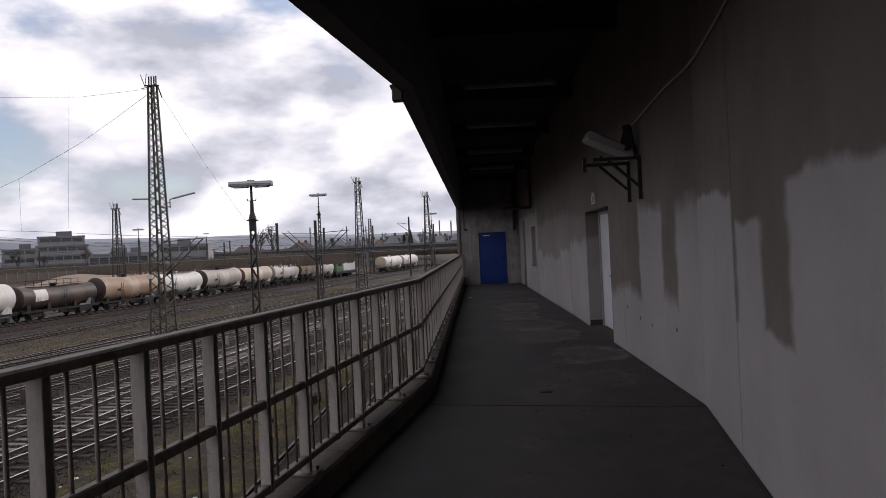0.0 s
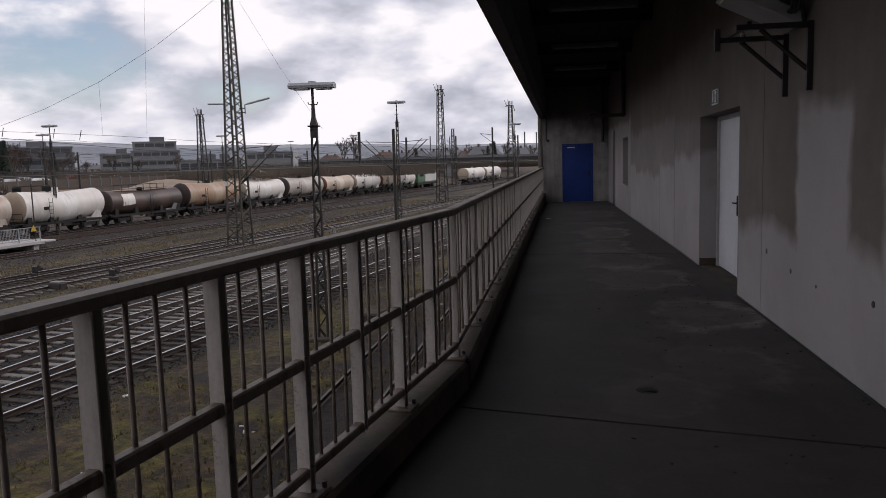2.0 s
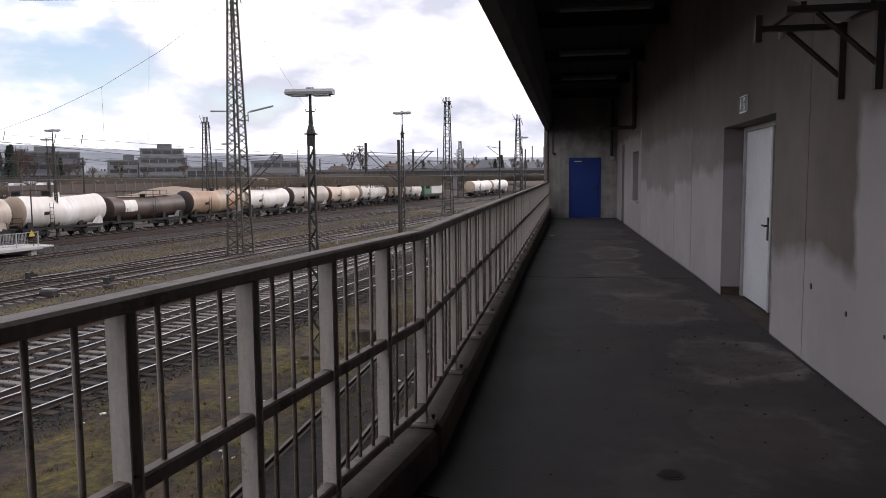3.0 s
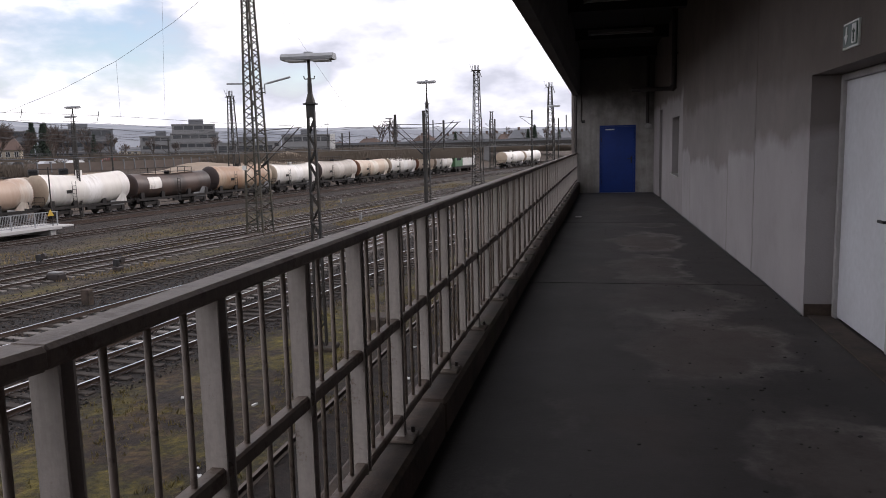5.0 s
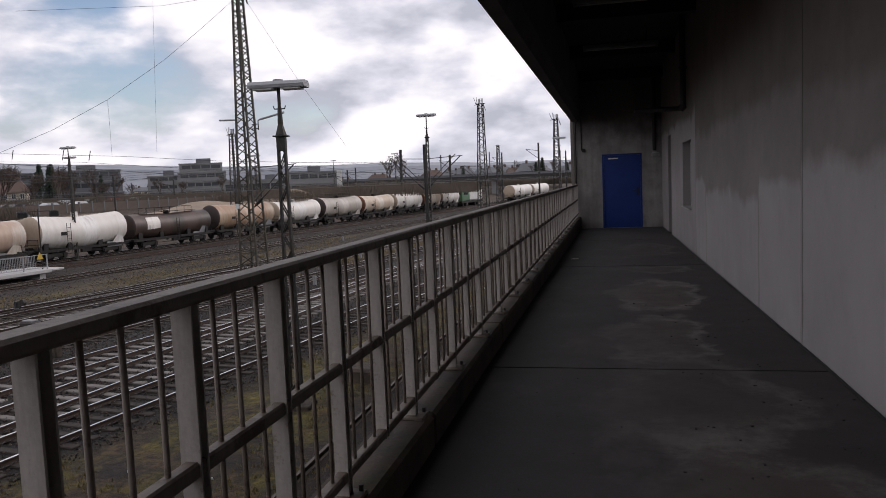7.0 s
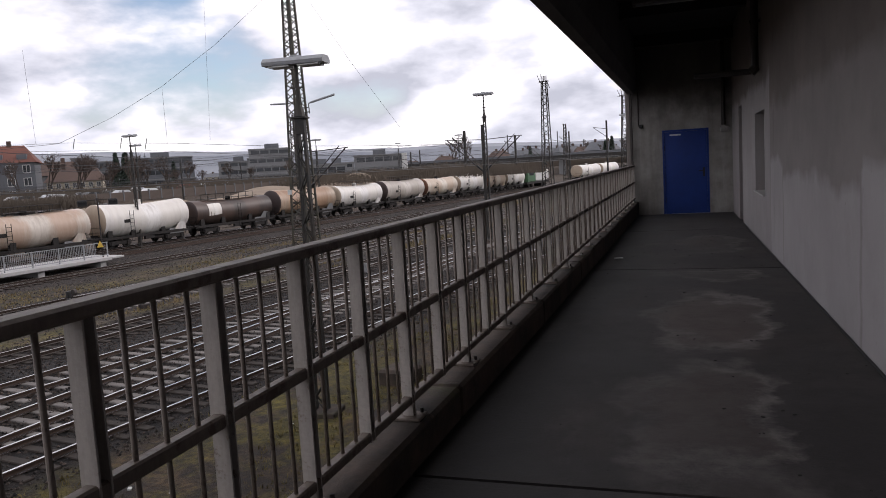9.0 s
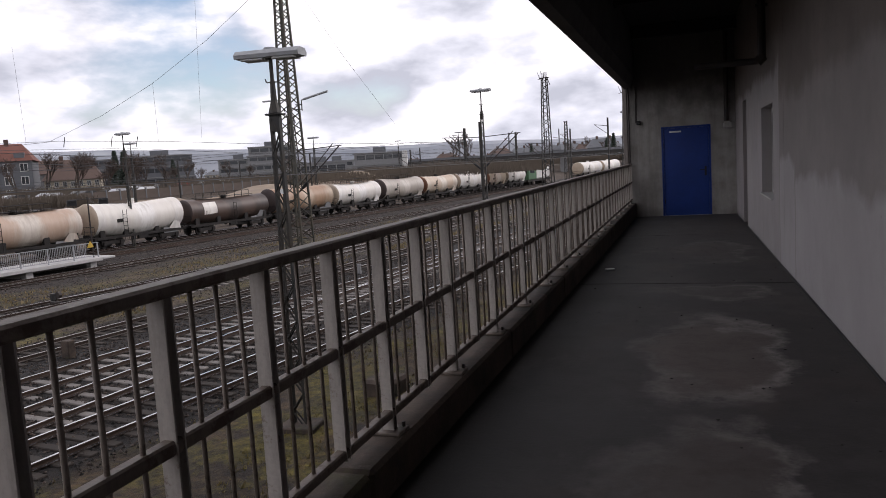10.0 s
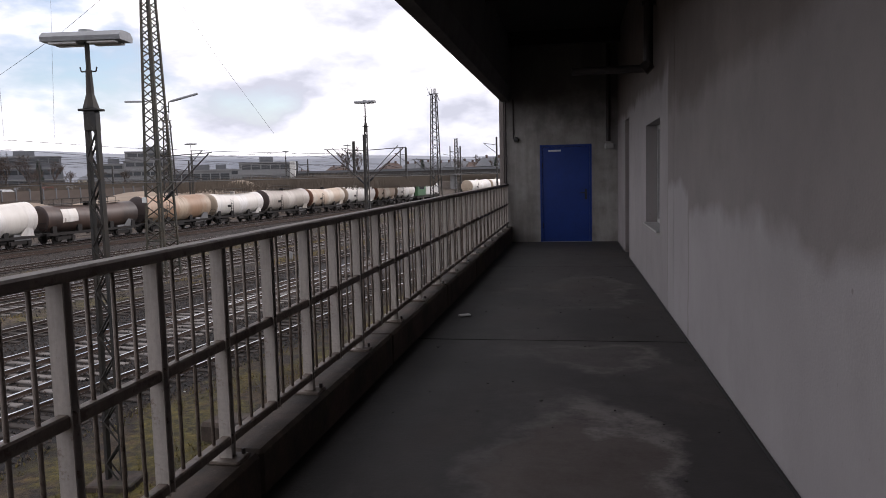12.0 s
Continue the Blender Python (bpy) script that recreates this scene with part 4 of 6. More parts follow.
def bm_rail(bm, x, y0, y1, x1=None):
    x1 = x if x1 is None else x1
    prof = [(-0.065, -0.15), (0.065, -0.15), (0.065, -0.135), (0.012, -0.115), (0.012, -0.045), (0.036, -0.035), (0.036, 0.0), (-0.036, 0.0), (-0.036, -0.035), (-0.012, -0.045), (-0.012, -0.115), (-0.065, -0.135)]
    a = [bm.verts.new((x + p, y0, q)) for p, q in prof]
    b = [bm.verts.new((x1 + p, y1, q)) for p, q in prof]
    bm.faces.new(a)
    bm.faces.new(b[::-1])
    for i in range(len(prof)):
        j = (i + 1) % len(prof)
        bm.faces.new((a[i], b[i], b[j], a[j]))
    return bm


def sleeper_bm(w=2.5):
    return boxes(((-w / 2, -0.13, -0.27), (w / 2, 0.13, -0.152)), bevel=0.02)


SL = {k: mesh_of("sleeper", sleeper_bm(), M[k]) for k in ("sleeper", "sleeper_pale")}


def track(u, v0, v1, rail, sleeper, single=None, label=""):
    t = thing("railway_track", uv(u, 0, RAILTOP), label, "track", "tracks in the yard")
    for s in (-0.7525, 0.7525):
        part("rail", bm_rail(bmesh.new(), s, v0, v1), M[rail], t)
    rest = bmesh.new()
    n = int((min(v1, 230) - v0) / 0.63)
    for k in range(n):
        v = v0 + 0.3 + 0.63 * k
        if single and single[0] < v < single[1]:
            piece("sleeper", SL[sleeper], t, pose(random.uniform(-0.03, 0.03), v, 0, 0, 0, random.uniform(-0.6, 0.6)))
        else:
            a = (-1.25, v - 0.13, -0.27)
            bm_box(rest, a, (1.25, v + 0.13, -0.152))
    st = part("sleeper_row", rest, M[sleeper], t)
    tagged(st, kind="stuff")
    return t


track(18.27, -20, 330, "rail", "sleeper", (8, 50), "polished rails on dark sleepers in ballast")
track(23.7, -20, 330, "rail", "sleeper_pale", (14, 66), "polished rails on pale sleepers in ballast")
track(27.95, -20, 330, "rail_rusty", "sleeper", (16, 60), "dull rails on dark sleepers in ballast")
track(33.4, -20, 330, "rail_rusty", "sleeper_pale", (24, 95), "rusty rails on pale sleepers among cinder")
track(37.1, -20, 330, "rail_rusty", "sleeper", (26, 100), "rusty rails on dark sleepers among cinder")
track(47.5, -20, 330, "rail_rusty", "sleeper", (40, 110), "dull rails running past the platform end")
track(55.3, 54, 330, "rail", "sleeper", None, "rails beside the tank train")
track(60.5, -20, 330, "rail_rusty", "sleeper", None, "rails under the tank train")

siding = thing("railway_track", pose(-6.87, 0, RAILTOP - 0.06), "worn siding sunk in dark earth below the walkway", "track", "tracks in the yard")
for q in (-0.7525, 0.7525):
    part("rail", bm_rail(bmesh.new(), q, -18, 62), M["rail_dull"], siding)
for k in range(60):
    piece("sleeper", SL["sleeper"], siding, pose(random.uniform(-0.04, 0.04), 4 + 0.65 * k, -0.01, 0, 0, random.uniform(-1, 1)))


def crossover(u0, v0, u1, v1, rail, sleeper):
    t = thing("crossover_track", uv(0, 0, RAILTOP + 0.002), "diverging rails of a crossover between two tracks", "track", "tracks in the yard")
    for s in (-0.7525, 0.7525):
        part("rail", bm_rail(bmesh.new(), -u0 + s, v0, v1, -u1 + s), M[rail], t)
    n = int((v1 - v0) / 0.63)
    for k in range(n):
        f = (k + 0.5) / n
        u, v = u0 + (u1 - u0) * f, v0 + (v1 - v0) * f
        if abs(u - u0) > 1.0 and abs(u - u1) > 0.5:
            piece("sleeper", SL[sleeper], t, pose(-u, v, -0.004, 0, 0, random.uniform(-1, 1)))


crossover(18.27, -5, 23.7, 59, "rail", "sleeper_pale")
crossover(37.1, 37, 33.4, 72, "rail_rusty", "sleeper_pale")

# point machines and boxes beside the tracks
pm = thing("track_box", uv(26.1, 28.8, GROUND), "small grey concrete marker post by the track", "post")
part("post", boxes(((-0.2, -0.15, -0.02), (0.2, 0.15, 0.62)), bevel=0.03), M["curb"], pm)
pm = thing("point_lever", uv(37.2, 36.5, GROUND), "dark point lever with round weight", "point lever", "point levers")
part("stand", boxes(((-0.25, -0.15, -0.02), (0.25, 0.15, 0.22)), bevel=0.03), M["dark_steel"], pm)
part("arm", tubes(((0, 0, 0.2), (0.35, 0, 0.6)), r=0.03), M["dark_steel"], pm)
part("weight", tubes(((0.30, -0.08, 0.55), (0.30, 0.08, 0.55)), r=0.16, n=12), M["dark_steel"], pm)
part("lantern", boxes(((-0.18, -0.15, 0.25), (0.0, 0.15, 0.62)), bevel=0.02), M["black"], pm)
copy_thing(pm, uv(31.4, 36.0, GROUND, 90))
pm = thing("point_motor", uv(32.3, 33.0, GROUND), "dark point motor with pale cover by the rails", "point motor")
part("body", boxes(((-0.4, -0.25, -0.02), (0.4, 0.25, 0.35)), bevel=0.05), M["dark_steel"], pm)
part("cover", boxes(((-0.30, -0.2, 0.35), (0.3, 0.2, 0.42)), bevel=0.02), M["stone"], pm)
for u, v, hh in ((26.2, 47.5, 0.75), (30.6, 62, 0.7), (42, 80, 0.6)):
    mk = thing("marker_post", uv(u, v, GROUND), "short grey marker post in the cinder", "post", "marker posts")
    part("post", boxes(((-0.10, -0.09, -0.02), (0.10, 0.09, hh * 0.75)), bevel=0.02), M["stone"], mk)

# grass tufts and litter on the strip below the walkway
rnd = random.Random(7)
vs, fs = [], []
for k in range(14000):
    u, v = rnd.uniform(9.0, 16.6), rnd.uniform(2, 75)
    if noise.noise(Vector((u * 0.5, v * 0.25, 3.0))) < -0.05:
        continue
    for j in range(3):
        a = rnd.uniform(0, math.tau)
        l, hgt = rnd.uniform(0.008, 0.02), rnd.uniform(0.03, 0.12)
        dx, dy = math.cos(a) * l, math.sin(a) * l
        ox, oy = rnd.uniform(-0.05, 0.05), rnd.uniform(-0.05, 0.05)
        b0 = len(vs)
        vs += [(-u + ox - dx, v + oy - dy, 0), (-u + ox + dx, v + oy + dy, 0), (-u + ox + rnd.uniform(-0.06, 0.06), v + oy + rnd.uniform(-0.06, 0.06), hgt)]
        fs.append((b0, b0 + 1, b0 + 2))
me = bpy.data.meshes.new("grass")
me.from_pydata(vs, [], fs)
me.materials.append(M["grass"])
g = new("grass", me)
g.matrix_basis = uv(0, 0, GROUND - 0.004)
tagged(g, "thin yellow-green grass on the strip by the tracks", "grass", kind="stuff")
bm = bmesh.new()
for k in range(60):
    u, v, s = rnd.uniform(9.5, 17), rnd.uniform(6, 60), rnd.uniform(0.03, 0.09)
    bm_box(bm, (-s, -s * 0.6, -0.01), (s, s * 0.6, s * 0.5), m=pose(-u, v, 0, rnd.uniform(-15, 15), 0, rnd.uniform(0, 180)))
lit = new("litter", mesh_of("litter", bm, M["litter"]))
lit.matrix_basis = uv(0, 0, GROUND)
tagged(lit, "pale scraps of paper strewn on the grass", "litter", kind="stuff")
bl = thing("rubble_block", uv(13.05, 28.3, GROUND), "dark concrete block at the lamp mast foot", "block")
part("block", boxes(((-0.5, -0.45, -0.1), (0.45, 0.5, 0.42)), bevel=0.08), M["curb"], bl)

# loose ballast stones between the nearer tracks
rs = np.random.RandomState(11)
NS = 30000
octa = np.array([(1, 0, 0), (0, 1, 0), (-1, 0, 0), (0, -1, 0), (0, 0, 0.8), (0, 0, -0.6)])
faces = np.array([(0, 1, 4), (1, 2, 4), (2, 3, 4), (3, 0, 4), (1, 0, 5), (2, 1, 5), (3, 2, 5), (0, 3, 5)])
size = rs.uniform(0.025, 0.06, (NS, 1, 1))
at = np.stack([-rs.uniform(16.3, 30.0, NS), 4 + 52 * rs.rand(NS) ** 1.15, rs.uniform(0.0, 0.035, NS)], 1)
pts3 = octa[None] * size * rs.uniform(0.65, 1.25, (NS, 6, 1)) + at[:, None]
idx = faces[None] + 6 * np.arange(NS)[:, None, None]
me = bpy.data.meshes.new("ballast")
me.from_pydata(pts3.reshape(-1, 3).tolist(), [], idx.reshape(-1, 3).tolist())
me.materials.append(M["gravel"])
gv = new("ballast", me)
gv.matrix_basis = uv(0, 0, GROUND)
tagged(gv, "dark brown loose ballast stones between the tracks", "ballast", kind="stuff")

# coarser stones and dry weeds between the farther tracks
NF = 26000
size = rs.uniform(0.03, 0.065, (NF, 1, 1))
at = np.stack([-rs.uniform(29.0, 58.0, NF), 22 + 95 * rs.rand(NF), rs.uniform(0.0, 0.03, NF)], 1)
pts3 = octa[None] * size * rs.uniform(0.65, 1.25, (NF, 6, 1)) + at[:, None]
idx = faces[None] + 6 * np.arange(NF)[:, None, None]
me = bpy.data.meshes.new("cinder")
me.from_pydata(pts3.reshape(-1, 3).tolist(), [], idx.reshape(-1, 3).tolist())
me.materials.append(M["cinder"])
cinders = new("cinder", me)
cinders.matrix_basis = uv(0, 0, GROUND)
tagged(cinders, "grey and brown cinder stones among the farther tracks", "ballast", kind="stuff")
vs, fs = [], []
for k in range(9000):
    u, v = rnd.choice((rnd.uniform(29.8, 31.8), rnd.uniform(39.4, 45.4), rnd.uniform(34.8, 35.8))), rnd.uniform(24, 120)
    if noise.noise(Vector((u * 0.35, v * 0.12, 8.0))) < 0.02:
        continue
    for j in range(3):
        a, l, hgt = rnd.uniform(0, math.tau), rnd.uniform(0.015, 0.04), rnd.uniform(0.06, 0.22)
        ox, oy = rnd.uniform(-0.12, 0.12), rnd.uniform(-0.12, 0.12)
        b0 = len(vs)
        vs += [(-u + ox - math.cos(a) * l, v + oy - math.sin(a) * l, 0), (-u + ox + math.cos(a) * l, v + oy + math.sin(a) * l, 0), (-u + ox + rnd.uniform(-0.1, 0.1), v + oy + rnd.uniform(-0.1, 0.1), hgt)]
        fs.append((b0, b0 + 1, b0 + 2))
me = bpy.data.meshes.new("weeds")
me.from_pydata(vs, [], fs)
me.materials.append(M["weed"])
wd = new("weeds", me)
wd.matrix_basis = uv(0, 0, GROUND - 0.004)
tagged(wd, "dry straw-coloured weeds between the farther tracks", "grass", kind="stuff")

# ---------------- masts ----------------


def lamp_mast(m, height, group="lamp masts", head=1.5):
    """Two-channel lattice column, cap plate, cone, thin pole and a broad flat lamp head."""
    t = thing("lamp_mast", m, "grey lattice yard lamp with a broad flat head", "lamp mast", group)
    cap = height * 0.84
    for s in (-1, 1):
        bm = bmesh.new()
        a = [Vector((s * 0.155 + i * 0.028, j * 0.08, 0)) for i, j in ((-1, -1), (1, -1), (1, 1), (-1, 1))]
        b = [Vector((s * 0.085 + i * 0.026, j * 0.07, cap)) for i, j in ((-1, -1), (1, -1), (1, 1), (-1, 1))]
        va, vb = [bm.verts.new(p) for p in a], [bm.verts.new(p) for p in b]
        bm.faces.new(va)
        bm.faces.new(vb)
        for i in range(4):
            bm.faces.new((va[i], va[(i + 1) % 4], vb[(i + 1) % 4], vb[i]))
        part("channel", bm, M["mast"], t)
    n = int(cap / 0.42)
    for k in range(n):
        z0, z1 = cap * k / n, cap * (k + 1) / n
        w0, w1 = 0.155 - 0.07 * k / n, 0.155 - 0.07 * (k + 1) / n
        s = 1 if k % 2 else -1
        for yy in (-0.075, 0.075):
            part("lace", tubes(((-s * w0, yy, z0), (s * w1, yy, z1)), r=0.02, n=4), M["mast"], t)
    part("top_plate", boxes(((-0.115, -0.09, cap - 0.36), (0.115, 0.09, cap)), ((-0.19, -0.14, cap), (0.19, 0.14, cap + 0.04)), bevel=0.01), M["mast"], t)
    bm = bmesh.new()
    bm_tube(bm, (0, 0, cap + 0.05), (0, 0, cap + 0.32), 0.15, 8, 0.07)
    bm_tube(bm, (0, 0, cap + 0.32), (0, 0, cap + 0.75), 0.075, 8, 0.055)
    bm_tube(bm, (0, 0, cap + 0.75), (0, 0, height - 0.1), 0.045, 8)
    part("pole", bm, M["mast"], t)
    part("hook", tubes(((-0.14, 0, cap + 0.72), (0.14, 0, cap + 0.72)), ((-0.14, 0, cap + 0.72), (-0.16, 0, cap + 0.80)), ((0.14, 0, cap + 0.72), (0.16, 0, cap + 0.80)), r=0.014, n=4), M["mast"], t)
    h = head / 2
    bm = bmesh.new()
    prof = [(-0.24, 0.0), (0.24, 0.0), (0.26, 0.08), (0.16, 0.17), (-0.16, 0.17), (-0.26, 0.08)]
    a = [bm.verts.new((-h, y, height - 0.12 + z)) for y, z in prof]
    b = [bm.verts.new((h, y, height - 0.12 + z)) for y, z in prof]
    bm.faces.new(a)
    bm.faces.new(b)
    for i in range(6):
        bm.faces.new((a[i], a[(i + 1) % 6], b[(i + 1) % 6], b[i]))
    hd = part("lamp_head", bm, M["lamp_grey"], t, "pale grey lamp housing")
    for yy in (-0.13, 0.13):
        part("diffuser", boxes(((-h + 0.12, yy - 0.07, height - 0.165), (-0.1, yy + 0.07, height - 0.122)), ((0.1, yy - 0.07, height - 0.165), (h - 0.12, yy + 0.07, height - 0.122)), bevel=0.01), M["glass_tube"], hd)
    part("cap_box", tubes(((0, 0, height + 0.05), (0, 0, height + 0.10)), r=0.13, n=10), M["lamp_grey"], hd)
    part("footing", boxes(((-0.45, -0.4, -0.3), (0.45, 0.4, 0.12)), bevel=0.03), M["curb"], t)
    return t


lamp_mast(pose(-9.70, 27.09, GROUND, 0, 0, 6), 8.52)
lamp_mast(pose(-15.43, 66.66, GROUND, 0, 0, -8), 11.1)
lm = lamp_mast(pose(-49.8, 69.2, GROUND, 0, 0, -8), 10.4)
copy_thing(lm, pose(-7.3, 98.0, GROUND, 0, 0, -8))
copy_thing(lm, pose(-61.5, 84.0, GROUND, 0, 0, -8))
copy_thing(lm, pose(-47.9, 102.5, GROUND, 0, 0, -8))
copy_thing(lm, pose(-44.4, 157.6, GROUND + 1.6, 0, 0, -8))
copy_thing(lm, pose(-70.3, 191.1, GROUND + 2.0, 0, 0, -8))


def lattice_mast(m, height, w0, w1, label, arms=True, mat="mast_green", panel=1.3, split=False):
    """Four-legged tapering lattice mast."""
    t = thing("catenary_mast", m, label, "mast", "catenary masts")

    def w(z):
        return w0 + (w1 - w0) * z / height

    for sx, sy in ((-1, -1), (1, -1), (1, 1), (-1, 1)):
        part("leg", tubes(((sx * w0 / 2, sy * w0 / 2, 0), (sx * w1 / 2, sy * w1 / 2, height)), r=0.08, n=4), M[mat], t)
    zs = [0.0]
    while zs[-1] < height - 0.4:
        zs.append(min(height, zs[-1] + max(0.40, w(zs[-1]) * panel * 0.45)))
    cor = ((-1, -1), (1, -1), (1, 1), (-1, 1))
    for side in range(4):
        bm = bmesh.new()
        (ax, ay), (bx, by) = cor[side], cor[(side + 1) % 4]
        for k, (z0, z1) in enumerate(zip(zs, zs[1:])):
            p0, p1 = w(z0) / 2, w(z1) / 2
            a, b = (ax * p0, ay * p0, z0), (bx * p1, by * p1, z1)
            if k % 2 == 0:
                a, b = (bx * p0, by * p0, z0), (ax * p1, ay * p1, z1)
            if split:
                part("brace", tubes((a, b), r=0.042, n=4), M[mat], t)
            else:
                bm_tube(bm, a, b, 0.034, 4)
            if k < 3:
                bm_tube(bm, (ax * p1, ay * p1, z1), (bx * p1, by * p1, z1), 0.03, 4)
        tagged(part("bracing", bm, M[mat], t), kind="stuff")
    part("footing", boxes(((-w0 / 2 - 0.25, -w0 / 2 - 0.25, -0.3), (w0 / 2 + 0.25, w0 / 2 + 0.25, 0.1)), bevel=0.04), M["curb"], t)
    part("top_frame", boxes(((-w1, -w1 / 2, height), (w1, w1 / 2, height + 0.08))), M["dark_steel"], t)
    if arms:
        for x in (-0.28, -0.08, 0.14, 0.30):
            part("insulator", tubes(((x, 0, height + 0.08), (x + 0.02, 0, height + 0.75)), r=0.055, n=8), M["dark_steel"], t)
        part("horn", tubes(((-0.9, 0, height - 0.1), (0.5, 0, height + 0.05)), ((-0.6, 0, height), (-0.95, 0, height + 0.95)), ((-0.6, 0, height), (-0.45, 0, height + 1.0)), r=0.03, n=4), M["dark_steel"], t)
        part("strain_rod", tubes(((0.45, 0, height - 0.05), (0.75, 0, height - 0.9)), r=0.05, n=6), M["dark_steel"], t)
    return t


mast = lattice_mast(pose(-25.38, 56.1, GROUND, 0, 0, -8.5), 19.0, 1.34, 0.45, "tall green-grey lattice catenary mast in the yard", split=True)
part("lamp_arm", tubes(((-0.5, 0, 10.57), (-1.8, 0, 10.62)), ((0.5, 0, 9.9), (1.0, 0, 9.9)), ((1.0, 0, 9.8), (1.0, 0, 10.45)), ((1.0, 0, 10.45), (1.27, 0, 10.5)), ((0.5, 0, 10.2), (1.0, 0, 10.2)), r=0.035, n=5), M["mast"], mast)
part("tube_lamp", tubes(((-2.1, 0, 10.64), (-0.75, 0, 10.58)), r=0.06, n=8), M["lamp_grey"], mast)
part("tube_lamp", tubes(((1.2, 0, 10.5), (3.05, 0, 10.83)), r=0.07, n=8), M["lamp_grey"], mast)
part("sign_plate", boxes(((-0.70, -0.74, 4.6), (-0.38, -0.72, 4.92))), M["sign_white"], mast)
lattice_mast(pose(-19.1, 114.0, GROUND, 0, 0, -8.5), 16.4, 1.4, 0.6, "distant lattice catenary mast", True, "mast")
lattice_mast(pose(-50.7, 102.0, GROUND, 0, 0, -8.5), 13.3, 1.3, 0.55, "distant lattice catenary mast behind the train", True, "mast")
lattice_mast(pose(-9.6, 126.0, GROUND, 0, 0, -8.5), 14.6, 1.3, 0.5, "distant lattice catenary mast by the bridge", True, "mast")
part("lamp_arm", tubes(((-0.5, 0, 10), (-3.2, 0, 10.6)), r=0.06, n=6), M["lamp_grey"], lattice_mast(pose(-28, 190, GROUND, 0, 0, -8.5), 14.0, 1.2, 0.5, "distant lattice mast with a lamp arm", False, "mast"))


def cantilever(m, side, label):
    """A catenary cantilever: two slanting tubes, a steady arm and an insulator."""
    t = thing("cantilever", m, label, "catenary arm", "catenary arms")
    part("stay", tubes(((0, 0, 2.6), (side * 3.2, 0, 2.75)), r=0.03), M["dark_steel"], t)
    part("tube", tubes(((0, 0, 0), (side * 3.0, 0, 2.7)), r=0.045), M["dark_steel"], t)
    part("brace", tubes(((0, 0, 0.35), (side * 2.6, 0, 2.9)), r=0.03), M["dark_steel"], t)
    part("steady_arm", tubes(((side * 1.6, 0, 1.5), (side * 2.6, 0, 1.2)), r=0.025), M["dark_steel"], t)
    part("insulator", tubes(((side * 0.1, 0, 0.1), (side * 0.6, 0, 0.55)), r=0.09, n=8), M["black"], t)
    return t


cm = thing("concrete_mast", pose(-16.6, 70.4, GROUND), "slim grey catenary pole with arms", "mast")
part("pole", tubes(((0, 0, -0.2), (0, 0, 9.0)), r=0.14, n=8), M["mast"], cm)
cantilever(pose(-16.6, 70.4, 0.7), -1, "slanting catenary cantilever on the pole")
cantilever(pose(-16.6, 70.4, 0.7), 1, "slanting catenary cantilever on the pole")
cantilever(pose(-25.1, 56.1, 0.2), 1, "slanting catenary cantilever on the lattice mast")
cantilever(pose(-19.1, 114.0, 0.7), -1, "slanting catenary cantilever on the far mast")
for x, y, hh, r in ((-43.3, 158.1, 12.7, 0.30), (-37.8, 180.2, 12.0, 0.25), (-52, 150, 9, 0.15), (-60, 178, 10, 0.15), (-90, 150, 9, 0.14), (-30, 210, 13, 0.2), (-16, 165, 13, 0.18), (-12, 190, 12, 0.18), (-62, 128, 9, 0.14), (-75, 110, 9, 0.14)):
    pl = thing("catenary_pole", pose(x, y, GROUND), "distant plain catenary pole", "pole", "catenary poles")
    part("pole", tubes(((0, 0, -0.3), (0, 0, hh)), r=r, n=8), M["mast"], pl)
    part("arm", tubes(((0, 0, hh - 1.6), (-2.6, 0, hh - 1.2)), ((0, 0, hh - 3.2), (-2.5, 0, hh - 1.3)), r=0.05, n=4), M["dark_steel"], pl)

# overhead wires


def wire(pts, r, label, name="overhead_wire"):
    bm = bmesh.new()
    if pts[0][1] == V0:
        pts = [(u * 1.055, v, 1.35 + (z - 1.35) * 1.06) for u, v, z in pts]
    bm_chain(bm, [TRACKS @ Vector((-u, v, z)) for u, v, z in pts], r, 4)
    tagged(new(name, mesh_of(name, bm, M["wire"])), label, "wire", "overhead wires")


V0 = 51.7
wire([(31.8, V0, 13.35), (34.7, V0, 11.7), (37.7, V0, 10.1), (42.8, V0, 7.9), (48, V0, 6.2), (53.9, V0, 4.75), (62, V0, 4.75)], 0.016, "sagging head-span wire from the lattice mast")
wire([(20, V0, 2.5), (27, V0, 2.85), (34, V0, 3.3), (42, V0, 4.0), (53, V0, 4.75), (75, V0, 5.6)], 0.014, "cross-span wire over the tracks")
wire([(20, V0, 1.9), (34, V0, 2.7), (46, V0, 3.8), (60, V0, 4.5), (78, V0, 5.0)], 0.012, "lower cross-span wire over the tracks")
wire([(38.3, V0, 14), (38.6, V0, 9), (38.9, V0, 4.0)], 0.009, "thin hanging dropper wire")
wire([(42.8, V0, 7.9), (42.8, V0, 4.0)], 0.009, "thin hanging dropper wire")
wire([(56.8, V0, 12), (56.5, V0, 4.9)], 0.009, "thin hanging dropper wire")
wire([(31.4, V0, 13.6), (36, V0 - 2, 13.0), (44, V0 - 6, 12.9)], 0.010, "thin wire from the mast top")
wire([(30.9, V0, 12.9), (29.9, V0 + 4, 8.5), (28.6, V0 + 8, 4.2)], 0.010, "thin wire falling from the mast top")
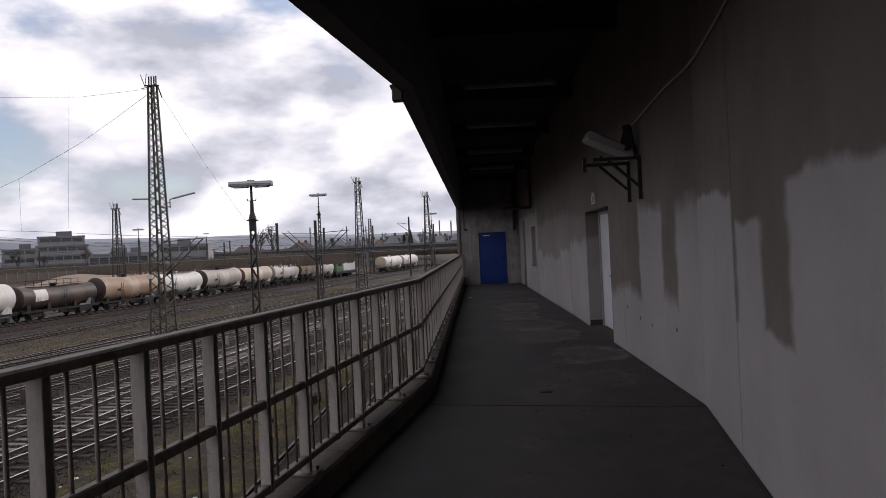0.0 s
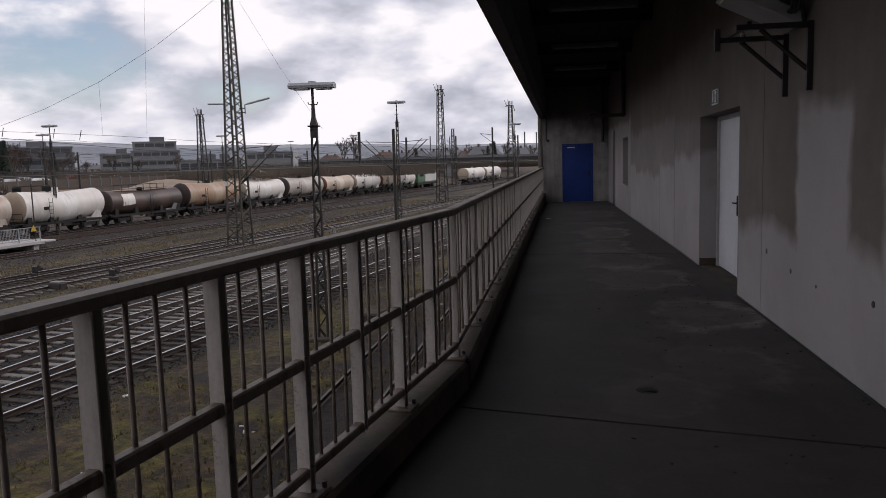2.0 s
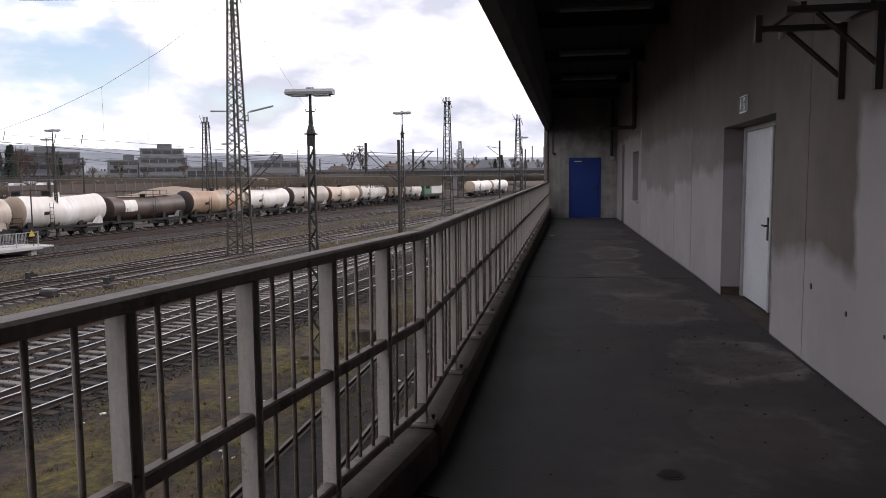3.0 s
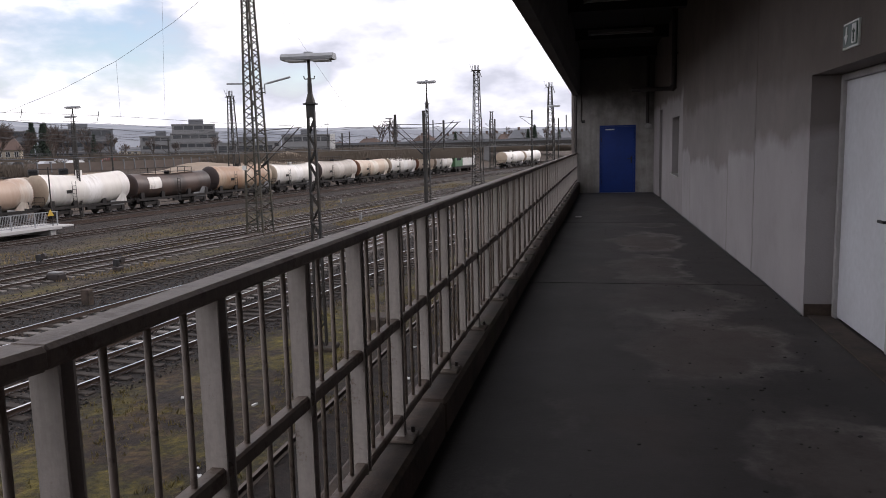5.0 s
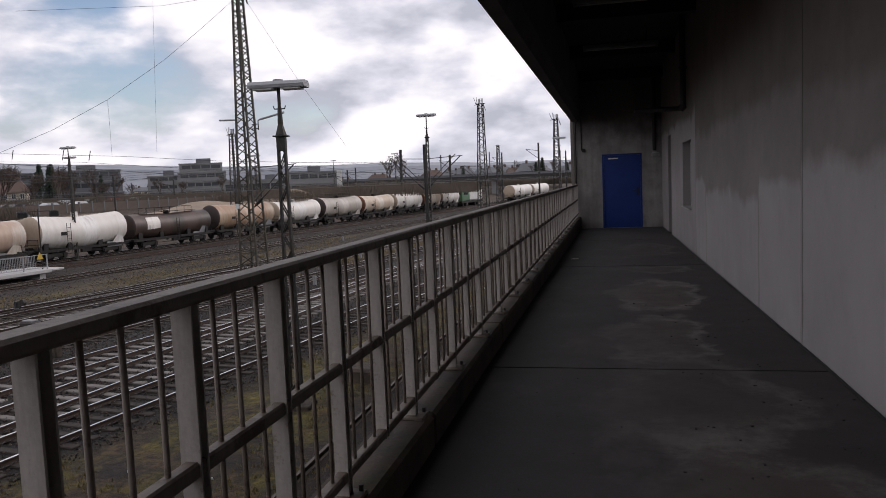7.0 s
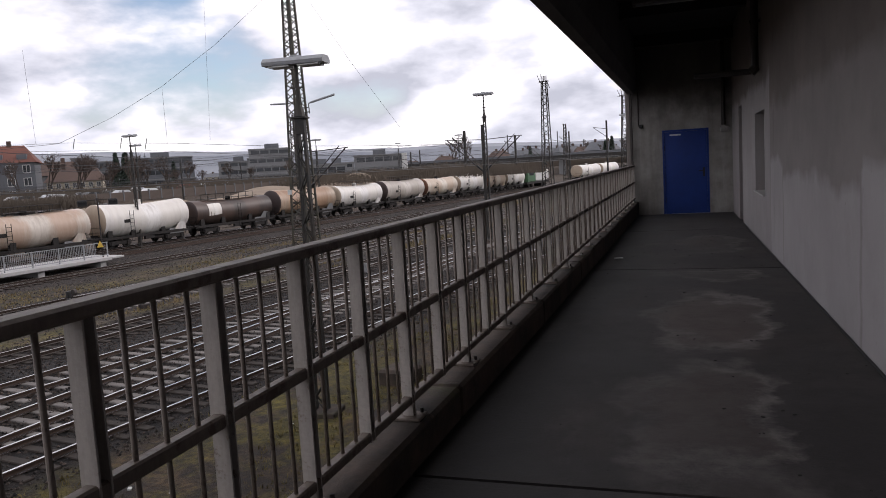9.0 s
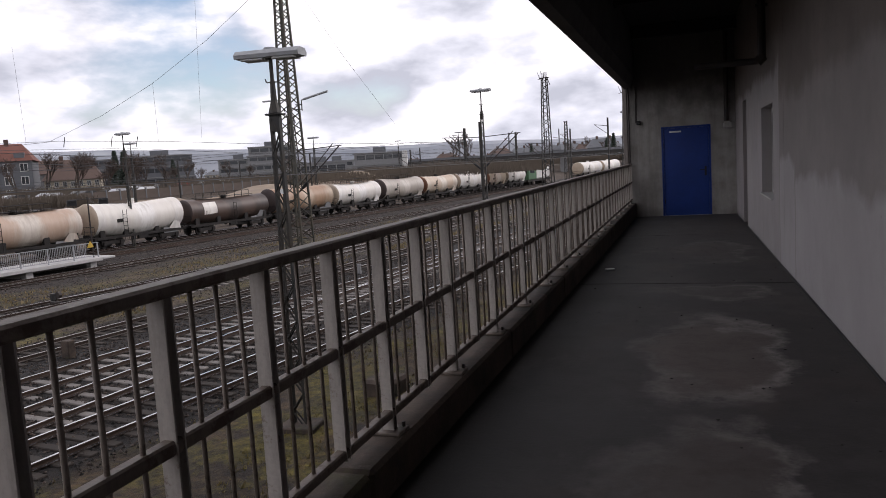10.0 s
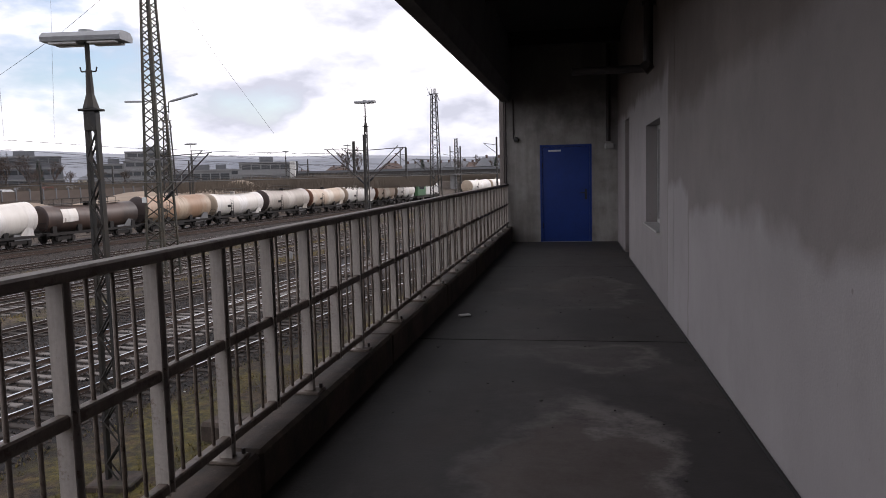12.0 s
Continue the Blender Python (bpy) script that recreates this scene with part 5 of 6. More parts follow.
for u, z0 in ((23.7, 1.3), (27.95, 1.3), (33.4, 1.4), (37.1, 1.5), (47.5, 1.6), (60.5, 1.9)):
    wire([(u, 20 + k * 30, z0 - 0.0) for k in range(9)], 0.010, "contact wire along the track")
    wire([(u, 20 + k * 15, z0 + 1.4 - (0.7 if k % 2 else 0)) for k in range(17)], 0.009, "sagging carrier wire along the track")
bm = bmesh.new()
for u, z in ((47.3, 4.1), (55.1, 4.6), (49.9, 4.3)):
    p = TRACKS @ Vector((-u, V0, z))
    bm_tube(bm, p + Vector((0.1, 0, 0.6)), p + Vector((-0.1, 0, -0.15)), 0.03, 6)
tagged(new("strain_insulator", mesh_of("strain_insulator", bm, M["black"])), "dark strain insulators on the cross-span", "insulator", kind="stuff")

# ---------------- platform end ----------------
pf = thing("platform", uv(51.3, 0, GROUND), "pale concrete platform end on low supports", "platform")
part("deck", boxes(((-1.7, -30, 0.42), (1.7, 49.6, 0.68)), bevel=0.03), M["platform"], pf)
part("end_ramp", boxes(((-1.7, 49.6, 0.50), (1.7, 50.7, 0.66)), bevel=0.04), M["platform"], pf)
for v in range(-31, 50, 5):
    part("support", boxes(((-1.4, v - 0.25, -0.1), (1.4, v + 0.25, 0.42))), M["platform"], pf)
fn = thing("platform_fence", uv(49.95, -2.0, GROUND + 0.68), "galvanised bar fence along the platform", "fence")
part("top_rail", boxes(((-0.03, -30, 1.05), (0.03, 51.6, 1.10))), M["galv"], fn)
part("bottom_rail", boxes(((-0.03, -30, 0.12), (0.03, 51.6, 0.17))), M["galv"], fn)
fp = mesh_of("post", boxes(((-0.035, -0.035, 0), (0.035, 0.035, 1.1))), M["galv"])
for k in range(41):
    piece("post", fp, fn, pose(0, -30 + 2 * k + 1.5, 0))
bars = bmesh.new()
for k in range(620):
    bm_box(bars, (-0.012, -30 + 0.13 * k, 0.17), (0.012, -30 + 0.13 * k + 0.025, 1.05))
tagged(part("bar_row", bars, M["galv"], fn), kind="stuff")
tp = thing("signal_post", uv(50.2, 49.3, GROUND + 0.68, -30), "dark T-shaped post carrying two signal boxes on the platform", "signal")
part("pole", tubes(((0, 0, 0), (0, 0, 4.4)), r=0.05, n=8), M["dark_steel"], tp)
part("crossbar", tubes(((0, -1.3, 4.25), (0, 1.3, 4.25)), r=0.035, n=6), M["dark_steel"], tp)
for q in (-1.05, 1.05):
    bx_ = part("signal_box", boxes(((-0.14, q - 0.32, 3.82), (0.14, q + 0.32, 4.24)), bevel=0.03), M["black"], tp)
    part("hood", boxes(((0.142, q - 0.30, 4.10), (0.30, q + 0.30, 4.13))), M["black"], bx_)
wsn = thing("warning_sign", uv(49.97, 48.9, GROUND + 1.45), "yellow triangular warning sign on the platform fence", "sign")
bm = bmesh.new()
for dx in (0.0, 0.02):
    bm.faces.new([bm.verts.new((0.05 + dx, q, z)) for q, z in ((-0.3, 0.0), (0.3, 0.0), (0.0, 0.5))])
bmesh.ops.bridge_loops(bm, edges=bm.edges[:])
part("plate", bm, M["sign_yellow"], wsn)
part("bracket", boxes(((0.0, -0.03, 0.05), (0.05, 0.03, 0.3))), M["galv"], wsn)
for v in (41.5, 20.0):
    sl = thing("platform_lamp", uv(51.2, v, GROUND + 0.68), "slim grey platform lamp post", "lamp mast", "platform lamps")
    part("pole", tubes(((0, 0, 0), (0, 0, 4.6)), r=0.06, n=8), M["galv"], sl)
    part("lamp_head", boxes(((-0.12, -0.1, 4.55), (0.5, 0.1, 4.66)), bevel=0.02), M["lamp_grey"], sl)

# ---------------- tank train ----------------


def tank_wagon(u, v0, v1, body, end, panel=False, gantry=True, base=RAILTOP, dia=2.75, dip=0.16):
    L = v1 - v0 - 1.3
    label = {"cream": "cream tank wagon with orange-brown stains", "pink": "cream and rust-pink tank wagon with hoop bands", "white": "white tank wagon with beige end and dirty sides", "dark": "dark brown tank wagon with a white panel", "orange": "rusty orange tank wagon with dark end", "grey": "grey-beige tank wagon with sooty end"}[body]
    t = thing("tank_wagon", uv(u, (v0 + v1) / 2, base), label, "tank wagon", "tank train")
    R, zc, N = dia / 2, 1.15 + dia / 2, 28
    bm = bmesh.new()
    rings = [(-L / 2 + 0.02, R), (-L / 2 + 0.10, R), (-L / 3, R), (-L / 6, R), (-0.3, R), (0.3, R), (L / 6, R), (L / 3, R), (L / 2 - 0.10, R), (L / 2 - 0.02, R)]

    def sag(y):
        """The shell falls a little from both ends to the outlet in the middle."""
        return -dip * max(0.0, 1 - abs(y) / (L / 2))

    rows = [[bm.verts.new((r * math.cos(a), y, zc + sag(y) + r * math.sin(a))) for a in [i * math.tau / N for i in range(N)]] for y, r in rings]
    for a, b in zip(rows, rows[1:]):
        for i in range(N):
            bm.faces.new((a[i], a[(i + 1) % N], b[(i + 1) % N], b[i]))
    part("tank", bm, M["tank_" + body], t, smooth=True)
    for s in (-1, 1):
        bm = bmesh.new()
        rows = [[bm.verts.new((r * math.cos(a), s * (L / 2 - 0.02 + q), zc + r * math.sin(a))) for a in [i * math.tau / N for i in range(N)]] for q, r in ((0, R), (0.07, R * 0.97), (0.15, R * 0.80), (0.2, R * 0.45))]
        for a, b in zip(rows, rows[1:]):
            for i in range(N):
                bm.faces.new((a[i], a[(i + 1) % N], b[(i + 1) % N], b[i]))
        bm.faces.new(rows[-1])
        part("tank_end", bm, M[end], t, smooth=True)
    for y in (-L / 3, -L / 9, L / 9, L / 3):
        bm = bmesh.new()
        bmesh.ops.create_cone(bm, cap_ends=False, segments=28, radius1=R + 0.025, radius2=R + 0.025, depth=0.09, matrix=Matrix.Translation((0, y, zc + sag(y))) @ Matrix.Rotation(math.pi / 2, 4, "X"))
        part("band", bm, M["tank_" + body], t)
    part("underframe", boxes(((-1.2, -L / 2 - 0.3, 0.85), (1.2, L / 2 + 0.3, 1.08)), ((-0.35, -L / 2 - 0.3, 1.08), (0.35, L / 2 + 0.3, 1.35))), M["under"], t)
    for s in (-1, 1):
        bg_ = part("bogie", boxes(((-1.05, s * L * 0.33 - 1.2, 0.38), (-0.85, s * L * 0.33 + 1.2, 0.72)), ((0.85, s * L * 0.33 - 1.2, 0.38), (1.05, s * L * 0.33 + 1.2, 0.72)), ((-0.9, s * L * 0.33 - 0.3, 0.45), (0.9, s * L * 0.33 + 0.3, 0.85))), M["under"], t)
        for q in (-0.9, 0.9):
            for x in (-0.74, 0.74):
                part("wheel", tubes(((x - 0.06, s * L * 0.33 + q, 0.46), (x + 0.06, s * L * 0.33 + q, 0.46)), r=0.46, n=16), M["under"], bg_)
        for x in (-0.87, 0.87):
            part("buffer", tubes(((x, s * (L / 2 + 0.3), 1.0), (x, s * (L / 2 + 0.72), 1.0)), r=0.14, n=10), M["under"], t)
    part("manhole", tubes(((0, 0, zc + R - 0.3), (0, 0, zc + R + 0.20)), r=0.3, n=12), M["under" if body != "white" else "tank_white"], t)
    if gantry:
        part("walkway", boxes(((-0.45, -L * 0.36, zc + R + 0.06), (0.45, L * 0.36, zc + R + 0.10))), M["under"], t)
        bm = bmesh.new()
        for x in (-0.5, 0.5):
            bm_tube(bm, (x, -L * 0.3, zc + R + 0.55), (x, L * 0.3, zc + R + 0.55), 0.025, 4)
            for k in range(7):
                yy = -L * 0.3 + L * 0.1 * k
                bm_tube(bm, (x, yy, zc + R - 0.1), (x, yy, zc + R + 0.55), 0.025, 4)
        part("handrail", bm, M["under"], t)
    bm = bmesh.new()
    yl = L * 0.02 if panel else -L * 0.22
    for dy in (-0.22, 0.22):
        bm_tube(bm, (R + 0.10, yl + dy, 0.7), (R + 0.10, yl + dy, zc + R * 0.5), 0.03, 4)
    for k in range(7):
        z = 0.9 + 0.34 * k
        bm_tube(bm, (R + 0.10, yl - 0.22, z), (R + 0.10, yl + 0.22, z), 0.02, 4)
    part("ladder", bm, M["under"], t)
    for s in (-1, 1):
        for k in (0.18, 0.44):
            part("saddle", boxes(((0.85, s * L * k - 0.25, 0.9), (1.15, s * L * k + 0.25, zc - R * 0.55))), M["under"], t)
    # end platform with its rail, brake gear, air reservoir, steps and a pale slanting plate
    for s in (-1, 1):
        ye = s * (L / 2 + 0.24)
        fr_ = boxes(((-1.25, ye - 0.32, 1.08), (1.25, ye + 0.32, 1.14)))
        for x in (-1.15, 1.15):
            bm_tube(fr_, (x, ye, 1.1), (x, ye, 2.05), 0.025, 4)
        bm_tube(fr_, (-1.15, ye, 2.05), (1.15, ye, 2.05), 0.025, 4)
        bm_tube(fr_, (-1.15, ye, 1.6), (1.15, ye, 1.6), 0.02, 4)
        part("end_platform", fr_, M["under"], t)
        st_ = bmesh.new()
        for x in (1.05, 1.35):
            bm_tube(st_, (1.22, ye + (x - 1.2), 0.35), (1.22, ye + (x - 1.2), 1.1), 0.02, 4)
        for z in (0.4, 0.7):
            bm_box(st_, (1.12, ye - 0.15, z), (1.32, ye + 0.15, z + 0.03))
        part("step", st_, M["under"], t)
        part("brake_hose", tubes(((0.25, s * (L / 2 + 0.35), 1.0), (0.3, s * (L / 2 + 0.5), 0.55)), r=0.03, n=5), M["black"], t)
        for q in (-0.9, 0.9):
            for x in (-1.0, 1.0):
                part("axle_box", boxes(((x - 0.14, s * L * 0.33 + q - 0.18, 0.28), (x + 0.14, s * L * 0.33 + q + 0.18, 0.66)), bevel=0.03), M["under"], t)
    part("air_reservoir", tubes(((0.75, L * 0.08, 0.62), (0.75, L * 0.20, 0.62)), r=0.2, n=12), M["under"], t)
    part("brake_rod", tubes(((0.95, -L * 0.2, 0.55), (0.95, L * 0.2, 0.55)), r=0.03, n=5), M["under"], t)
    part("outlet", tubes(((0, 0, zc - R - dip - 0.35), (0, 0, zc - R - dip + 0.1)), r=0.16, n=10), M["under"], t)
    bm = bmesh.new()
    y0 = L * 0.40
    fr_ = [bm.verts.new(p) for p in ((R * 0.80, y0 - 0.75, 1.15), (R * 0.80, y0 + 0.75, 0.95), (R * 0.92, y0 + 0.45, 1.75), (R * 0.92, y0 - 0.25, 1.85))]
    bk_ = [bm.verts.new(v.co - Vector((0.05, 0, 0))) for v in fr_]
    bm.faces.new(fr_)
    bm.faces.new(bk_[::-1])
    for i in range(4):
        bm.faces.new((fr_[i], bk_[i], bk_[(i + 1) % 4], fr_[(i + 1) % 4]))
    part("saddle_plate", bm, M["stone" if body in ("dark", "orange") else "tank_" + body], t, "pale slanting saddle plate")
    part("data_plate", boxes(((R * 0.995, -L * 0.30, zc - 0.35), (R + 0.03, -L * 0.24, zc - 0.05))), M["under" if body != "dark" else "tank_white"], t, "small data plate with rows of marks")
    part("valve_box", boxes(((0.9, -0.5, 0.55), (1.2, 0.6, 0.98)), bevel=0.03), M["under"], t)
    part("side_panel", boxes(((R * 0.72, L * 0.26, 0.72), (R * 0.74 + 0.03, L * 0.44, 1.25)), bevel=0.01), M["stone"], t, "pale hinged side panel")
    if panel:
        bm = bmesh.new()
        for i in range(6):
            a0, a1 = radians(-18 + 10 * i), radians(-18 + 10 * (i + 1))
            p = [Vector(((R + 0.02) * math.cos(a), y, zc + (R + 0.02) * math.sin(a))) for a, y in ((a0, -L * 0.36), (a1, -L * 0.36), (a1, -L * 0.20), (a0, -L * 0.20))]
            bm.faces.new([bm.verts.new(q) for q in p])
        part("white_panel", bm, M["tank_white"], t, "white painted panel")
    return t


TU = 60.5
tank_wagon(TU, 32.0, 44.5, "cream", "tank_end_brown")
tank_wagon(TU, 44.6, 56.3, "pink", "tank_end_brown")
tank_wagon(TU, 56.5, 67.7, "white", "tank_end_beige", gantry=False, dia=2.95, dip=0.3)
tank_wagon(TU, 67.8, 80.9, "dark", "tank_end_dark", panel=True, dia=2.5)
tank_wagon(TU, 81.0, 93.6, "orange", "tank_end_dark", gantry=False, dia=2.9)
tank_wagon(TU, 93.7, 105.6, "white", "tank_end_beige")
tank_wagon(TU, 105.7, 118.6, "grey", "tank_end_dark", dia=2.9)
tank_wagon(TU, 118.7, 131.2, "cream", "tank_end_brown", gantry=False)
tank_wagon(TU, 131.3, 144.2, "white", "tank_end_beige")
tank_wagon(TU, 144.3, 154.0, "cream", "tank_end_brown")
tank_wagon(TU, 154.1, 165.2, "white", "tank_end_beige")
tank_wagon(54.8, 188, 206.5, "white", "tank_end_beige", gantry=False, dia=3.0)
tank_wagon(54.8, 207.5, 226, "white", "tank_end_beige", gantry=False, dia=3.0)
lo = thing("shunting_engine", uv(TU, 173.5, RAILTOP), "faded green and white engine at the train's end", "engine")
part("frame", boxes(((-1.3, -7.5, 0.75), (1.3, 7.5, 1.2))), M["under"], lo)
part("cab", boxes(((-1.4, -7.2, 1.2), (1.4, -2.2, 3.9)), bevel=0.1), M["loco_green"], lo)
part("body", boxes(((-1.35, -2.1, 1.2), (1.35, 7.2, 3.7)), bevel=0.25), M["white_trim"], lo)
part("window", boxes(((1.395, -6.2, 2.6), (1.42, -3.4, 3.4)), ((-1.0, -7.23, 2.6), (1.0, -7.19, 3.4))), M["pane"], lo)
for q in (-5.2, -3.2, 3.2, 5.2):
    part("wheel", tubes(((-0.85, q, 0.5), (0.85, q, 0.5)), r=0.5, n=14), M["under"], lo)

# ---------------- beyond the train ----------------
fw = thing("panel_fence", uv(95, 0, -0.95), "brown panel wall with dark posts beyond the train", "fence")
pan = mesh_of("panel", boxes(((-0.06, 0.06, 0), (0.06, 2.34, 1.35))), M["brown_wall"])
pos = mesh_of("post", boxes(((-0.1, -0.1, 0), (0.12, 0.1, 1.6))), M["stone_dark"])
for k in range(62):
    piece("panel", pan, fw, pose(0, 52 + 2.4 * k, random.uniform(-0.05, 0.0)))
    piece("post", pos, fw, pose(0, 52 + 2.4 * k, 0))


def heap(m, lx, ly, hz, seed):
    bm = bmesh.new()
    n = 26
    rows = []
    for i in range(n + 1):
        row = []
        for j in range(n + 1):
            x, y = (i / n - 0.5) * 2, (j / n - 0.5) * 2
            f = max(0.0, 1 - x * x) * max(0.0, 1 - y * y)
            z = f ** 0.7 * (0.75 + 0.5 * noise.noise(Vector((x * 1.6, y * 2.6, seed)))) * hz + 0.12 * noise.noise(Vector((x * 7, y * 12, seed))) * f
            row.append(bm.verts.new((x * lx / 2, y * ly / 2, z - 0.05)))
        rows.append(row)
    for i in range(n):
        for j in range(n):
            bm.faces.new((rows[i][j], rows[i + 1][j], rows[i + 1][j + 1], rows[i][j + 1]))
    ob = new("sand_mound", mesh_of("sand_mound", bm, M["sand"], True))
    ob.matrix_basis = m
    tagged(ob, "long sandy spoil heap beyond the train", "heap", "spoil heaps")


heap(uv(83, 112, -2.7), 16, 34, 3.0, 1.0)
heap(uv(86, 146, -2.6), 18, 46, 3.9, 2.0)
heap(uv(86, 188, -2.6), 18, 60, 3.8, 3.0)
heap(uv(84, 82, -2.6), 14, 30, 1.9, 4.0)


def car(m, paint):
    t = thing("parked_car", m, {"silver": "silver parked car", "black": "black parked car", "white": "white parked car", "red": "dark red parked car", "blue": "dark blue parked car"}[paint] + " beyond the fence", "car", "parked cars")
    bm = bmesh.new()
    prof = [(-2.1, 0.35), (2.1, 0.35), (2.15, 0.7), (1.9, 0.85), (1.0, 0.92), (0.45, 1.40), (-1.0, 1.44), (-1.75, 0.98), (-2.12, 0.9)]
    a = [bm.verts.new((y, -0.82, z)) for y, z in prof]
    b = [bm.verts.new((y, 0.82, z)) for y, z in prof]
    bm.faces.new(a)
    bm.faces.new(b[::-1])
    for i in range(len(prof)):
        j = (i + 1) % len(prof)
        bm.faces.new((a[i], b[i], b[j], a[j]))
    bmesh.ops.bevel(bm, geom=bm.edges[:], offset=0.06, segments=2, affect="EDGES")
    part("body", bm, M["car_" + paint], t)
    for a_, b_ in (((-1.35, -0.80, 0.98), (0.55, -0.775, 1.32)), ((-1.35, 0.775, 0.98), (0.55, 0.80, 1.32)), ((0.62, -0.65, 0.96), (0.70, 0.65, 1.24))):
        part("window", boxes((a_, b_)), M["pane"], t)
    for x in (-1.3, 1.3):
        for y in (-0.8, 0.8):
            part("wheel", tubes(((x, y - 0.09, 0.32), (x, y + 0.09, 0.32)), r=0.32, n=12), M["tyre"], t)
    return t


for k, paint in enumerate(("silver", "black", "white", "silver", "blue", "red", "black", "silver", "white", "black")):
    car(uv(87.5 + (k % 3) * 3.1, 48 + 3.4 * k, yard_z(90) - 0.02, random.uniform(-12, 12)), paint)
for k in range(22):
    paint = ("silver", "black", "white", "black", "black", "silver", "silver")[k * 5 % 7]
    car(uv(104 + 5.5 * (k % 2), 46 + 2.9 * k, yard_z(105), 86 + random.uniform(-6, 6)), paint)
for k, paint in enumerate(("white", "silver", "black", "red", "silver", "white")):
    car(uv(118, 108 + 6 * k, yard_z(118), 80 + random.uniform(-8, 8)), paint)

# houses


def facade_house(m, W, D, H, storeys, cols, wall, roof, roof_h, label, trim="white_trim", dormers=0):
    t = thing("house", m, label, "house", "houses beyond the yard")
    part("wall", boxes(((-W / 2, 0, 0), (W / 2, D, H))), M[wall], t)
    bm = bmesh.new()
    e = 0.5
    a = [bm.verts.new(p) for p in ((-W / 2 - e, -e, H), (W / 2 + e, -e, H), (W / 2 + e, D + e, H), (-W / 2 - e, D + e, H))]
    r = [bm.verts.new(p) for p in ((-W / 2 + W * 0.12, D / 2, H + roof_h), (W / 2 - W * 0.12, D / 2, H + roof_h))]
    bm.faces.new((a[0], a[1], r[1], r[0]))
    bm.faces.new((a[2], a[3], r[0], r[1]))
    bm.faces.new((a[1], a[2], r[1]))
    bm.faces.new((a[3], a[0], r[0]))
    bm.faces.new(a[::-1])
    rf = part("roof", bm, M[roof], t)
    for cx in (W * 0.2, -W * 0.25):
        part("chimney", boxes(((cx, D * 0.45, H + roof_h * 0.5), (cx + 0.8, D * 0.45 + 0.7, H + roof_h + 0.9))), M["roof_brown"], rf)
    ww, sh = W / cols * 0.42, H / storeys
    fr = mesh_of("window", boxes(((-ww / 2 - 0.12, -0.06, -0.12), (ww / 2 + 0.12, 0.02, sh * 0.55 + 0.12))), M[trim])
    pn = mesh_of("pane", boxes(((-ww / 2, -0.09, 0), (-0.05, -0.062, sh * 0.55)), ((0.05, -0.09, 0), (ww / 2, -0.062, sh * 0.55))), M["pane"])
    for s in range(storeys):
        for c in range(cols):
            wdw = piece("window", fr, t, pose(-W / 2 + W * (c + 0.5) / cols, 0, s * sh + sh * 0.22))
            piece("pane", pn, wdw, Matrix())
    for k in range(dormers):
        x = -W / 2 + W * (k + 0.5) / dormers
        dm = part("dormer", boxes(((x - 0.9, 0.6, H + 0.1), (x + 0.9, D * 0.4, H + roof_h * 0.45))), M[wall], rf)
    return t


def facing(x, y, z, turn=0.0):
    """Stands at a place with its front turned to the walkway."""
    return pose(x, y, z, 0, 0, math.degrees(math.atan2(-x, y)) + turn)


facade_house(facing(-129.5, 123.5, -0.6, -6), 17, 12, 7.6, 3, 6, "stone_dark", "roof_red", 3.6, "grey town house with red tiled roof", dormers=4)
facade_house(facing(-141, 108, -0.6, 4), 20, 12, 8.2, 3, 7, "stone_yellow", "roof_red", 4.0, "yellow town house with red tiled roof", dormers=4)
facade_house(facing(-126.5, 142.5, -0.6, -4), 11, 9, 3.5, 2, 7, "stone_yellow", "roof_brown", 3.0, "low cream house with brown tiled roof")
facade_house(facing(-140, 150, -0.4, 8), 14, 10, 5.0, 2, 5, "stone", "roof_brown", 3.2, "grey house behind bare trees")


def block(m, W, D, floors, fh, label, steps=0, wall="stone"):
    """A flat-roofed building with bands of windows on each storey."""
    t = thing("office_building", m, label, "building", "office buildings")
    for f in range(floors):
        x0, x1 = -W / 2 + steps * f * 0.55, W / 2 - steps * f
        z = f * fh
        st = part("storey", boxes(((x0, f * 0.4, z), (x1, D, z + fh))), M[wall], t)
        part("window_band", boxes(((x0 + 0.6, f * 0.4 - 0.05, z + fh * 0.42), (x1 - 0.6, f * 0.4 + 0.02, z + fh * 0.80))), M["pane"], st)
        bm = bmesh.new()
        n = max(3, int((x1 - x0) / 2.6))
        for k in range(n):
            x = x0 + 0.6 + (x1 - x0 - 1.2) * k / n
            bm_box(bm, (x - 0.14, f * 0.4 - 0.10, z + fh * 0.42), (x + 0.14, f * 0.4 - 0.04, z + fh * 0.80))
        tagged(part("mullions", bm, M[wall], st), kind="stuff")
        part("slab_edge", boxes(((x0 - 0.15, f * 0.4 - 0.2, z + fh - 0.25), (x1 + 0.15, D, z + fh + 0.1))), M["stone"], st)
    part("roof_box", boxes(((-W * 0.12, D * 0.3, floors * fh), (W * 0.14, D * 0.7, floors * fh + 1.6))), M["stone_dark"], t)
    return t


block(facing(-125.6, 223.5, -0.7), 17, 14, 4, 2.75, "grey terraced office block with window bands", 0.9, "stone")
block(facing(-135.0, 219, -0.7), 12, 12, 3, 2.5, "grey office wing with window bands", 0.0)
block(facing(-108, 233, -0.7), 12, 10, 2, 2.6, "low grey office wing", 0.3, "stone")
block(facing(-84, 211, -0.6), 14, 12, 2, 3.2, "long low grey hall with small windows", 0.0, "stone")
gb = thing("white_gable", facing(-77.0, 212.6, -0.6), "white gable end of the low hall", "building")
part("wall", boxes(((-0.6, -0.3, 0), (0.8, 11, 6.5))), M["white_trim"], gb)
